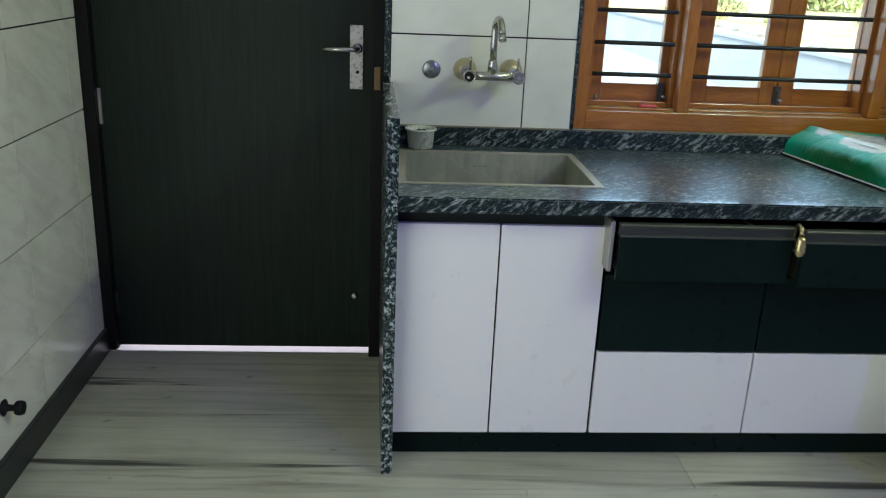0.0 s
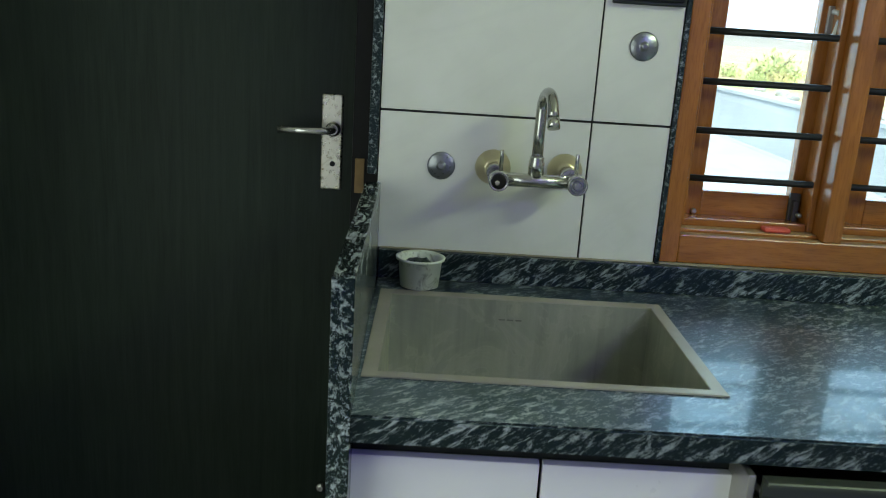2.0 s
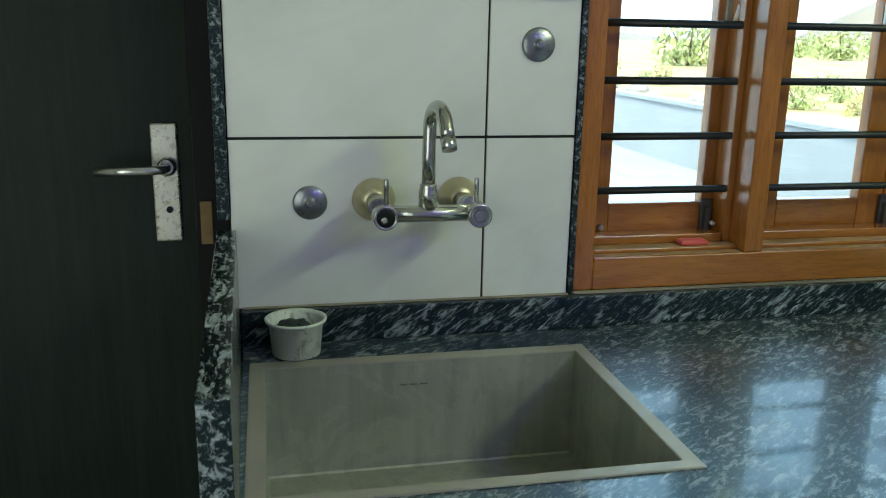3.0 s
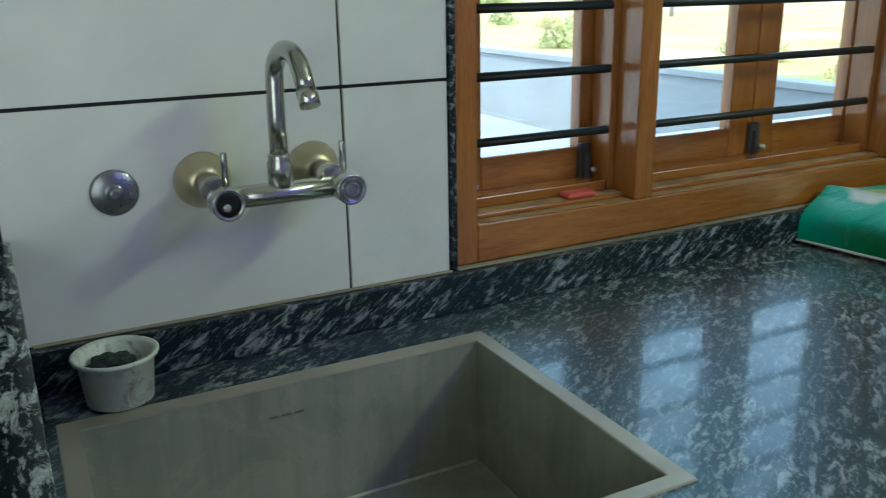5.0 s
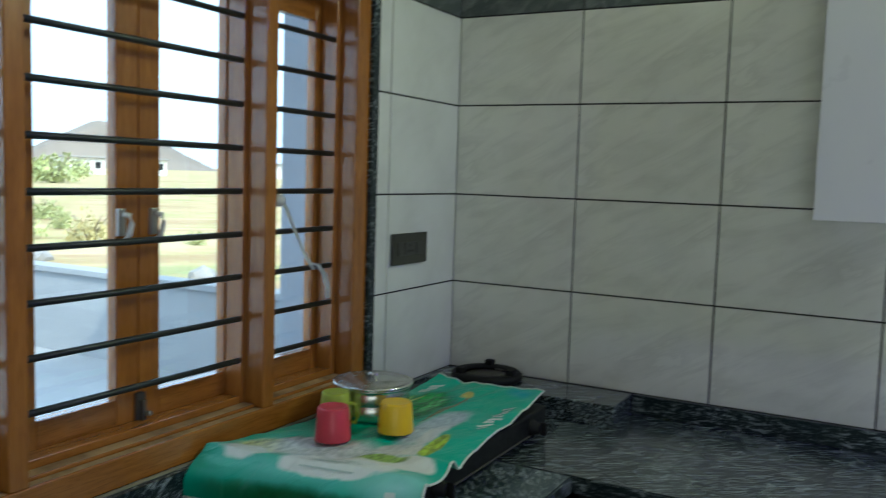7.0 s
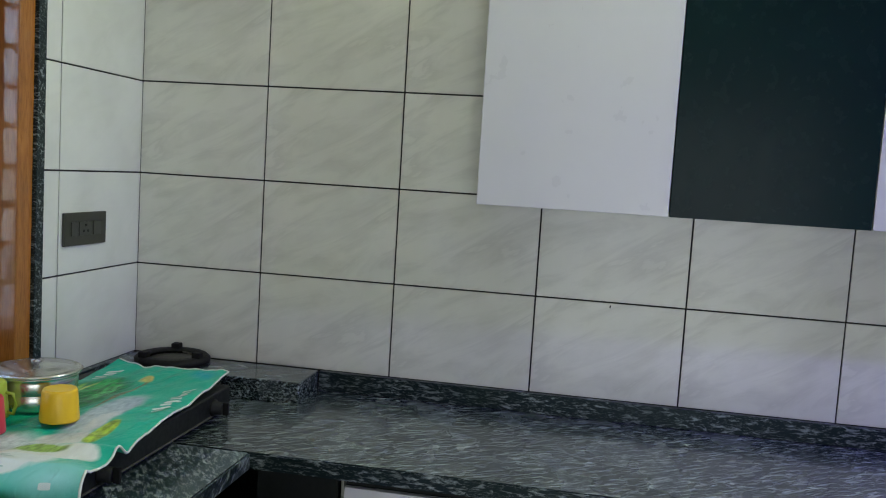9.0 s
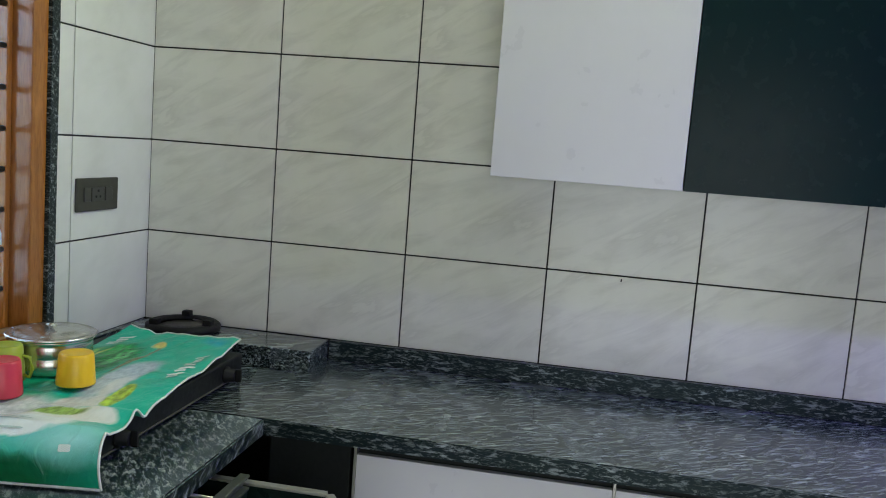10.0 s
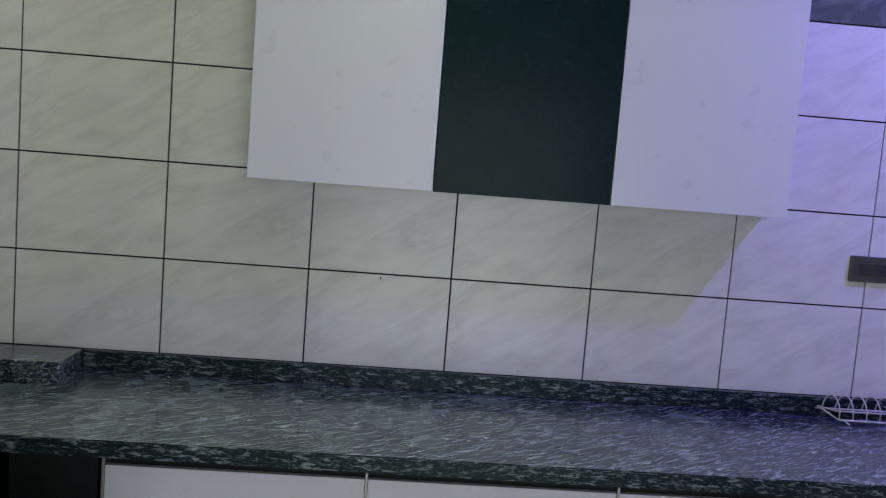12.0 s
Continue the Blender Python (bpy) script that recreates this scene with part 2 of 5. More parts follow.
def wood(name, dark, lite, scale, rough=0.30, coat=0.25, spec=0.5):
    """Varnished timber; the grain runs along the axis with the small scale."""
    mat, nt, bsdf = nodes(name)
    mp = coords(nt, scale)
    a = grain(nt, mp, 9.0, 6, 0.6, 1.2)
    b = grain(nt, mp, 60.0, 3)
    soft = grain(nt, coords(nt), 4.0, 3)
    col = ramp(nt, a.outputs["Fac"], [(0.3, dark), (0.7, lite)])
    pores = ramp(nt, b.outputs["Fac"], [(0.35, (0.82, 0.80, 0.78)), (0.5, (1, 1, 1))])
    c = mix(nt, 1.0, col.outputs["Color"], pores.outputs["Color"], "MULTIPLY")
    worn = ramp(nt, soft.outputs["Fac"], [(0.3, (0.82, 0.80, 0.78)), (0.65, (1, 1, 1))])
    c = mix(nt, 1.0, c, worn.outputs["Color"], "MULTIPLY")
    nt.links.new(c, bsdf.inputs["Base Color"])
    bsdf.inputs["Roughness"].default_value = rough
    bsdf.inputs["Coat Weight"].default_value = coat
    bsdf.inputs["Coat Roughness"].default_value = 0.2
    bsdf.inputs["Specular IOR Level"].default_value = spec
    bump(nt, bsdf, b.outputs["Fac"], 0.08, 0.001)
    return mat


TEAK_V = wood("varnished_teak_upright", (0.29, 0.105, 0.014), (0.43, 0.168, 0.026), (5, 5, 0.5), 0.26, 0.5)
TEAK_H = wood("varnished_teak_level", (0.29, 0.105, 0.014), (0.43, 0.168, 0.026), (0.5, 5, 5), 0.26, 0.5)
DOOR_WOOD = wood("black_stained_door", (0.008, 0.014, 0.010), (0.017, 0.026, 0.018), (4, 4, 0.2), 0.45, 0.0, 0.18)
FRAME_WOOD = plain("black_door_frame_paint", (0.005, 0.005, 0.005), 0.5, vary=0.2, spec=0.2)
LAMINATE = plain("white_gloss_laminate", (0.72, 0.71, 0.73), 0.30, vary=0.012, scale=2)
BLACK_LAM = plain("black_gloss_laminate", (0.0038, 0.018, 0.020), 0.25, vary=0.2, scale=4, spec=0.13)
BLACK_FRONT = plain("black_drawer_laminate", (0.003, 0.0105, 0.009), 0.3, vary=0.2, scale=4, spec=0.15)
BLACK_MATT = plain("matt_black_board", (0.010, 0.0125, 0.012), 0.6, vary=0.2, spec=0.25)
BRONZE = plain("dark_bronze_profile", (0.085, 0.095, 0.078), 0.42, 0.5, vary=0.2)
ALU = plain("dull_aluminium", (0.48, 0.47, 0.43), 0.38, 0.9, vary=0.15)
STEEL = plain("polished_steel", (0.66, 0.65, 0.60), 0.24, 0.95, vary=0.05, scale=5)
CHROME = plain("worn_chrome", (0.56, 0.56, 0.53), 0.20, 0.95, vary=0.30, scale=60, bumpy=0.05)
# cream tint paints in the yellow tube's reflection on the chrome flanges
FLANGE = plain("chrome_with_tube_reflection", (0.62, 0.56, 0.38), 0.34, 0.85, vary=0.2, scale=40)
DULL_CHROME = plain("dull_scaled_chrome", (0.30, 0.31, 0.33), 0.30, 0.9, vary=0.25, scale=40)


def sink_steel():
    """Used, scratched steel with drip streaks down its sides and rings of lime scale on its floor."""
    mat, nt, bsdf = nodes("scratched_sink_steel")
    streak = grain(nt, coords(nt, (1, 1, 0.12)), 26.0, 5, 0.6, 0.6)
    blot = grain(nt, coords(nt), 7.0, 5, 0.6, 1.4)
    fine = grain(nt, coords(nt), 150.0, 3)
    col = ramp(nt, streak.outputs["Fac"], [(0.3, (0.34, 0.35, 0.29)), (0.7, (0.45, 0.455, 0.38))])
    wet = ramp(nt, blot.outputs["Fac"], [(0.35, (0.84, 0.86, 0.86)), (0.6, (1, 1, 1))])
    c = mix(nt, 1.0, col.outputs["Color"], wet.outputs["Color"], "MULTIPLY")
    scale = ramp(nt, blot.outputs["Fac"], [(0.52, (0,)), (0.545, (0.25,)), (0.57, (0.05,)), (0.62, (0.15,)), (0.7, (0,))])
    c = mix(nt, scale.outputs["Color"], c, (0.56, 0.54, 0.45))
    nt.links.new(c, bsdf.inputs["Base Color"])
    rr = ramp(nt, blot.outputs["Fac"], [(0.3, (0.48,)), (0.7, (0.66,))])
    nt.links.new(rr.outputs["Color"], bsdf.inputs["Roughness"])
    bsdf.inputs["Metallic"].default_value = 0.5
    bump(nt, bsdf, fine.outputs["Fac"], 0.08)
    return mat


BRUSHED = sink_steel()
MARK = plain("faint_etched_mark", (0.20, 0.20, 0.17), 0.6, 0.3, vary=0.3, scale=60)
RIM_STEEL = plain("dull_sink_rim_steel", (0.50, 0.48, 0.40), 0.5, 0.6, vary=0.25, scale=12)
IRON = plain("black_painted_iron", (0.020, 0.024, 0.024), 0.42, 0.3, vary=0.25, scale=20, bumpy=0.15)
CAST = plain("black_cast_iron", (0.008, 0.008, 0.008), 0.6, vary=0.3, bumpy=0.3, spec=0.25)
ENAMEL = plain("black_stove_enamel", (0.008, 0.009, 0.009), 0.45, vary=0.4, spec=0.25, bumpy=0.15)
GREASE = plain("greasy_grey_metal", (0.09, 0.085, 0.07), 0.55, 0.4, vary=0.4, bumpy=0.2)
PVC = plain("off_white_plastic", (0.66, 0.70, 0.62), 0.4, vary=0.1)


def stain(mat, colour, low, high, scale, amount):
    """Dirt with its own ragged shapes over an existing paint."""
    nt = mat.node_tree
    bsdf = nt.nodes["Principled BSDF"]
    old = bsdf.inputs["Base Color"].links[0].from_socket
    spots = ramp(nt, grain(nt, coords(nt), scale, 6, 0.7, 1.0).outputs["Fac"], [(low, (0,)), (high, (amount,))])
    nt.links.new(mix(nt, spots.outputs["Color"], old, colour), bsdf.inputs["Base Color"])


OLD_BRASS = plain("dark_tarnished_brass", (0.17, 0.115, 0.05), 0.5, 0.6, vary=0.4, scale=60)
PLATE_STEEL = plain("stained_lock_steel", (0.60, 0.58, 0.50), 0.28, 0.95, vary=0.1, scale=20)
stain(PLATE_STEEL, (0.20, 0.14, 0.06), 0.52, 0.68, 22.0, 0.8)
stain(PVC, (0.16, 0.17, 0.13), 0.53, 0.66, 28.0, 0.8)
SCRUB = plain("steel_wool_scrubber", (0.035, 0.05, 0.045), 0.6, 0.4, vary=0.5, bumpy=0.6)
YELLOW = plain("yellow_plastic", (0.80, 0.50, 0.010), 0.35, vary=0.08)
RED = plain("red_plastic", (0.58, 0.045, 0.075), 0.35, vary=0.08)
LIME = plain("lime_green_plastic", (0.38, 0.46, 0.045), 0.35, vary=0.08)
SOAP = plain("coral_red_soap", (0.62, 0.09, 0.06), 0.45, vary=0.15, bumpy=0.1)
BLUE = plain("blue_plastic", (0.03, 0.04, 0.42), 0.35, vary=0.1)
BRASS = plain("tarnished_yellow_steel", (0.55, 0.48, 0.26), 0.24, 0.95, vary=0.25)
PLATE = plain("grey_bronze_switch_plate", (0.10, 0.095, 0.07), 0.4, 0.4, vary=0.15)
PLATE_DARK = plain("dark_switch_plate", (0.055, 0.055, 0.042), 0.4, 0.3, vary=0.2)
SWITCH_GREY = plain("dark_grey_switch_keys", (0.045, 0.045, 0.038), 0.35, vary=0.2)
WHITE_PL = plain("white_plastic_ribbon", (0.70, 0.70, 0.68), 0.5, vary=0.1)
WIRE = plain("white_coated_wire", (0.66, 0.64, 0.58), 0.35, 0.2, vary=0.1)
HEM = plain("white_bag_hem", (0.66, 0.68, 0.62), 0.6, vary=0.15, bumpy=0.3)
CONCRETE = plain("pale_yard_concrete", (0.30, 0.31, 0.31), 0.85, vary=0.14, scale=3, bumpy=0.2)
# pink puts the warm tone of the daylight under the door into the step's colour
WARMED_STEP = plain("step_warmed_for_slit", (0.62, 0.40, 0.33), 0.8, vary=0.12, scale=4)
PIER = plain("grey_blue_outer_paint", (0.36, 0.39, 0.43), 0.8, vary=0.1, scale=5)
DUST = plain("pale_sill_dust", (0.38, 0.23, 0.10), 0.85, vary=0.45, scale=60, bumpy=0.2, spec=0.2)
SEALANT = plain("cream_grout_bead", (0.30, 0.27, 0.19), 0.8, vary=0.35, bumpy=0.2)


def glass_material():
    mat, nt, bsdf = nodes("window_glass")
    bsdf.inputs["Base Color"].default_value = (0.97, 0.99, 0.98, 1)
    bsdf.inputs["Transmission Weight"].default_value = 1.0
    bsdf.inputs["IOR"].default_value = 1.45
    smear = grain(nt, coords(nt), 7.0, 4)
    rr = ramp(nt, smear.outputs["Fac"], [(0.35, (0.0,)), (0.75, (0.03,))])
    nt.links.new(rr.outputs["Color"], bsdf.inputs["Roughness"])
    return mat


GLASS = glass_material()

# ---------------------------------------------------------------- setting: walls, floor, ceiling
YN, XE, XW, YS, TOP = 3.0, 2.6, -1.10, -2.6, 3.12   # tiled faces of the walls, and the ceiling
CT = 0.836                                           # worktop

# unseen mass over the ceiling, added to lengthen the house's shadow outside
thing("yard_shade_block", boxes((-1.32, 2.80, YS - 0.2, 3.24, TOP + 0.16, 6.2)), PAINT, "unseen plain block added above the house to shade the yard", "wall", "structure")
# unseen box, added to stop sunlight leaking through the west opening
thing("sun_block_box", boxes((-4.2, -1.325, -1.2, -1.0, -0.1, 2.95), (-4.2, -1.325, 3.0, 3.2, -0.1, 2.95), (-4.4, -4.2, -1.2, 3.2, -0.1, 2.95), (-4.4, -1.325, -1.2, 3.2, 2.95, 3.1), (-4.4, -1.325, -1.2, 3.2, -0.2, -0.1)), PAINT, "unseen plain box added to keep sun out of the west opening", "wall", "structure")
north = thing("wall_north", boxes(
    (-1.32, -1.10, 3.10, 3.24, 0, TOP), (-1.10, -0.060, 3.006, 3.24, 2.12, TOP), (-0.060, 0.560, 3.006, 3.24, 0, TOP),
    (0.560, 2.094, 3.006, 3.24, 0, 0.885), (0.560, 2.094, 3.006, 3.24, 2.135, TOP), (2.094, 2.80, 3.006, 3.24, 0, TOP)),
    GROUT, "tiled kitchen wall with a door and a barred window", "wall", "structure")
east = thing("wall_east", boxes((2.606, 2.80, YS - 0.2, 3.006, 0, TOP)), GROUT, "white marbled tile wall behind the worktop", "wall", "structure")
# the opening from y 0.0 to 1.9 is made up for the fill light
west = thing("wall_west", boxes((-1.32, -1.106, YS - 0.2, 0.0, 0, TOP), (-1.32, -1.106, 1.9, 3.10, 0, TOP), (-1.32, -1.106, 0.0, 1.9, 2.14, TOP)), GROUT, "white tiled wall beside the black door", "wall", "structure")
thing("wall_south", boxes((-1.106, 2.606, YS - 0.2, YS, 0, TOP)), PAINT, "plain painted wall", "wall", "structure")
thing("ceiling", boxes((-1.32, 2.80, YS - 0.2, 3.24, TOP, TOP + 0.15)), PAINT, "plain pale ceiling", "ceiling", "structure")
floor = thing("floor", boxes((-1.32, 2.80, YS - 0.2, 3.099, -0.10, -0.004)), GROUT, "grey-white streaked marble floor", "floor", "structure")


def tiled(parent, material, cells, flat, toward, name="tile"):
    """One slab object for each cell (a0, a1, z0, z1) of a wall; alike cells share a mesh."""
    made = {}
    for a0, a1, z0, z1 in cells:
        w, h = round(a1 - a0, 3), round(z1 - z0, 3)
        if w < 0.012 or h < 0.012:
            continue
        key = (w, h)
        if key not in made:
            d = 0.006
            if flat == "y":
                bm = boxes((-w / 2, w / 2, 0, d, -h / 2, h / 2))
            else:
                bm = boxes((0, d * toward, -w / 2, w / 2, -h / 2, h / 2)) if toward > 0 else boxes((-d, 0, -w / 2, w / 2, -h / 2, h / 2))
            bmesh.ops.recalc_face_normals(bm, faces=list(bm.faces))
            bmesh.ops.bevel(bm, geom=list(bm.edges), offset=0.0008, segments=1, affect="EDGES")
            made[key] = mesh_of(name, bm, material)
        ob = new(name, made[key])
        mid = (a0 + a1) / 2
        where = {"N": (mid, YN, (z0 + z1) / 2), "E": (XE, mid, (z0 + z1) / 2), "W": (XW, mid, (z0 + z1) / 2)}["N" if flat == "y" else ("E" if toward > 0 else "W")]
        ob.location = where
        ob.parent = parent


def grid(a_lines, z_lines, gap=0.0045):
    out = []
    for a0, a1 in zip(a_lines, a_lines[1:]):
        for z0, z1 in zip(z_lines, z_lines[1:]):
            out.append((a0 + gap / 2, a1 - gap / 2, z0 + gap / 2, z1 - gap / 2))
    return out


# marble floor slabs, laid in strips along x
slab_y = [YS, -1.93, -1.23, -0.53, 0.17, 0.87, 1.57, 2.21, 2.78, 3.10]
n_slab = 0
for j, (y0, y1) in enumerate(zip(slab_y, slab_y[1:])):
    cuts = [-1.106, 0.35 + 0.5 * (j % 2), 1.75 + 0.3 * (j % 2), 2.606]
    for x0, x1 in zip(cuts, cuts[1:]):
        bm = boxes((x0 + 0.0008, x1 - 0.0008, y0 + 0.0008, y1 - 0.0008, -0.004, 0.0))
        ob = new("floor_slab", mesh_of("floor_slab", bm, MARBLE))
        ob.parent = floor

# ---------------------------------------------------------------- door
door = holder("door_1", (-1.0, 3.16, 0), "closed black wooden door with a steel lever handle", "door", kind="structure")
leaf = part("door_leaf", boxes((-1.0595, -0.1217, 3.138, 3.172, 0.005, 2.06), bevel=0.002), DOOR_WOOD, door, "black-stained flush door leaf")
part("door_frame", boxes((-1.10, -1.060, 3.10, 3.19, 0, 2.12), (-0.121, -0.061, 3.06, 3.19, 0, 2.12), (-1.060, -0.121, 3.10, 3.19, 2.064, 2.12), bevel=0.003), FRAME_WOOD, door)
plate = part("lock_plate", boxes((-0.199, -0.152, 3.131, 3.139, 0.995, 1.213), bevel=0.003), PLATE_STEEL, door, "worn satin steel lock plate")
part("lever_handle", tube([(-0.172, 3.138, 1.135), (-0.172, 3.105, 1.135), (-0.176, 3.088, 1.135), (-0.190, 3.082, 1.135), (-0.235, 3.083, 1.134), (-0.290, 3.088, 1.133)], 0.0085, 12), CHROME, door)
part("handle_rose", lathe([(0.017, 0), (0.017, 0.012), (0.012, 0.018)], (-0.172, 3.132, 1.135), "y"), CHROME, door)
part("keyhole", lathe([(0.006, 0), (0.006, 0.004)], (-0.172, 3.132, 1.055), "y"), BLACK_MATT, door)
for z0, z1 in ((0.848, 0.972), (0.135, 0.228), (1.60, 1.72)):
    part("hinge", boxes((-1.064, -1.050, 3.128, 3.140, z0, z1), bevel=0.002), ALU if z0 > 0.5 else IRON, door)
part("strike_plate", boxes((-0.113, -0.092, 3.0565, 3.0598, 1.005, 1.083), bevel=0.001), OLD_BRASS, door, "tarnished brass strike plate")
part("door_bolt", lathe([(0.010, 0), (0.012, 0.006), (0.012, 0.016), (0.006, 0.020)], (-0.178, 3.139, 0.222), "y", 16), CHROME, door)

thing("door_jamb_trim", boxes((-0.080, -0.060, 2.992, 3.058, 1.062, 2.12), bevel=0.0015), GRANITE_SIDE, "black granite strip lining the doorway", "trim", "structure")
thing("baseboard", boxes((-1.106, -1.084, 1.905, 3.098, 0.0, 0.092), bevel=0.002), plain("black_skirting_stone", (0.012, 0.016, 0.015), 0.3, vary=0.4, scale=20), "black stone skirting along the tiled wall", "baseboard", "structure")
stop = thing("door_stop", lathe([(0.022, 0), (0.024, 0.004), (0.010, 0.010), (0.009, 0.03), (0.019, 0.035), (0.021, 0.045), (0.019, 0.055), (0.010, 0.058)], (-1.10, 2.266, 0.223), "x", 20), CAST,
             "black knob-shaped door stop on the tiled wall", "door stop")

# ---------------------------------------------------------------- window
win = holder("window_1", (1.34, 3.08, 0.90), "varnished teak window with three bays and iron bars", "window", kind="structure")
F0, F1 = 3.004, 3.118
Z0, Z1 = 0.903, 2.125
STEP = F0 + 0.058                                    # rebate in the reveals
part("window_jamb", boxes((0.571, 0.612, F0, F1, Z0, Z1), (0.612, 0.634, STEP, F1, Z0 + 0.073, Z1 - 0.06), bevel=0.003), TEAK_V, win)
part("window_jamb", boxes((1.996, 2.059, F0, F1, Z0, Z1), (1.976, 1.996, STEP, F1, Z0 + 0.073, Z1 - 0.06), bevel=0.003), TEAK_V, win)
for x0, x1 in ((0.928, 0.969), (1.613, 1.655)):
    part("mullion", boxes((x0, x1, F0, F1, 0.9675, Z1 - 0.06), (x0 - 0.014, x0, STEP, F1, Z0 + 0.073, Z1 - 0.06), (x1, x1 + 0.018, STEP, F1, Z0 + 0.073, Z1 - 0.06), bevel=0.003), TEAK_V, win)
part("window_head", boxes((0.612, 1.996, F0, F1, Z1 - 0.06, Z1), bevel=0.003), TEAK_H, win)
sill = part("window_sill", boxes((0.612, 1.996, F0, F1 + 0.05, Z0, 0.967), bevel=0.003), TEAK_H, win)
for x0, x1 in ((0.613, 0.927), (0.970, 1.612), (1.656, 1.995)):
    part("sill_step", boxes((x0, x1, F0 + 0.026, F1 + 0.049, 0.9672, 0.9752), bevel=0.002), TEAK_H, sill)
    part("dust", boxes((x0 + 0.001, x1 - 0.001, F0 + 0.004, F0 + 0.0255, 0.9672, 0.9680)), DUST, sill, "pale dust on the sill")
    part("dust", boxes((x0 + 0.002, x1 - 0.002, F0 + 0.029, F0 + 0.061, 0.9754, 0.9760)), DUST, sill, "pale dust on the sill")
    part("sill_stop", boxes((x0 + 0.020, x1 - 0.015, F0 + 0.062, F1, 0.9754, 0.9930), bevel=0.002), TEAK_H, sill)

SB0, SB1, GZ0, GZ1 = 0.9770, 2.062, 1.048, 1.990
for n, (s0, g0, g1, s1) in enumerate(((0.640, 0.685, 0.890, 0.945), (0.980, 1.066, 1.262, 1.322), (1.324, 1.384, 1.597, 1.640), (1.662, 1.790, 1.953, 2.030))):
    y0, y1 = 3.120, 3.152
    sash = part("sash", boxes((s0, g0, y0, y1, SB0, SB1), (g1, s1, y0, y1, SB0, SB1), bevel=0.003), TEAK_V, win)
    part("sash_rail", boxes((g0, g1, y0 + 0.001, y1, SB0, GZ0), (g0, g1, y0 + 0.001, y1, GZ1, SB1), bevel=0.003), TEAK_H, sash)
    pane = part("pane", boxes((g0 - 0.008, g1 + 0.008, y0 + 0.014, y0 + 0.018, GZ0 - 0.008, GZ1 + 0.008)), GLASS, sash)
    pane.visible_shadow = False
for k in range(9):
    z = 1.084 + 0.1067 * k
    part("window_bar", tube([(0.600, 3.072, z), (1.3, 3.072, z), (2.055, 3.072, z)], 0.0075, 10), IRON, win)
# sash latches, hinges and a plastic ribbon tied to a bar
for x, z in ((0.912, 1.44), (1.272, 1.44), (1.362, 1.44)):
    latch = part("sash_latch", boxes((x - 0.010, x + 0.010, 3.112, 3.121, z - 0.028, z + 0.032), bevel=0.002), ALU, win)
    part("latch_grip", tube([(x, 3.112, z + 0.02), (x + 0.004, 3.094, z + 0.018), (x + 0.006, 3.090, z), (x + 0.002, 3.094, z - 0.028), (x - 0.004, 3.100, z - 0.036)], 0.006, 8), WHITE_PL, win)
for x in (0.898, 1.323):
    part("tower_bolt", boxes((x - 0.012, x + 0.012, 3.110, 3.121, 0.972, 1.055), (x - 0.006, x + 0.006, 3.100, 3.112, 0.985, 1.040), bevel=0.002), GREASE, win)
    part("bolt_knob", lathe([(0.005, 0), (0.006, 0.014), (0.003, 0.018)], (x + 0.006, 3.104, 1.008), "y", 12), ALU, win)
part("hook_eye", lathe([(0.006, 0), (0.007, 0.008), (0.004, 0.012)], (0.668, 3.121, 1.000), "y", 12), ALU, win)
part("hook_eye", lathe([(0.005, 0), (0.006, 0.007), (0.003, 0.010)], (1.030, 3.121, 0.988), "y", 12), GREASE, win)


def ribbon(points, width):
    bm = bmesh.new()
    rows = [(bm.verts.new(Vector(p) - Vector((width / 2, 0, 0))), bm.verts.new(Vector(p) + Vector((width / 2, 0.002, 0)))) for p in points]
    for (a, b), (c, d) in zip(rows, rows[1:]):
        bm.faces.new((a, b, d, c)).smooth = True
    bmesh.ops.solidify(bm, geom=list(bm.faces), thickness=0.0012)
    return bm


rib = holder("plastic_ribbon", (1.80, 3.066, 1.49), "white plastic strip tied to the window bars", "ribbon")
part("knot", lathe([(0.004, -0.02), (0.014, -0.012), (0.017, 0), (0.013, 0.012), (0.005, 0.02)], (1.735, 3.064, 1.487), "x", 10), WHITE_PL, rib)
part("strip", ribbon([(1.735, 3.064, 1.497), (1.76, 3.058, 1.465), (1.79, 3.055, 1.41), (1.83, 3.056, 1.35), (1.865, 3.057, 1.31), (1.885, 3.060, 1.292)], 0.018), WHITE_PL, rib)
part("loop", ribbon([(1.858, 3.058, 1.315), (1.895, 3.055, 1.305), (1.925, 3.055, 1.28), (1.945, 3.056, 1.235), (1.950, 3.058, 1.205)], 0.022), WHITE_PL, rib)

for x0, x1 in ((0.560, 0.570), (2.060, 2.094)):
    thing("window_trim", boxes((x0, x1, 2.994, 3.10, 0.902, 2.135), bevel=0.0015), GRANITE_SIDE, "black granite strip lining the window opening", "trim", "structure")
thing("window_trim", boxes((0.570, 2.060, 2.994, 3.10, 2.127, 2.145), bevel=0.0015), GRANITE, "black granite strip above the window", "trim", "structure")
thing("soap_bar", boxes((0.807, 0.867, 3.031, 3.063, 0.9763, 0.987), bevel=0.005, seg=3), SOAP, "flat coral red soap bar on the window sill", "soap")

# ---------------------------------------------------------------- worktop


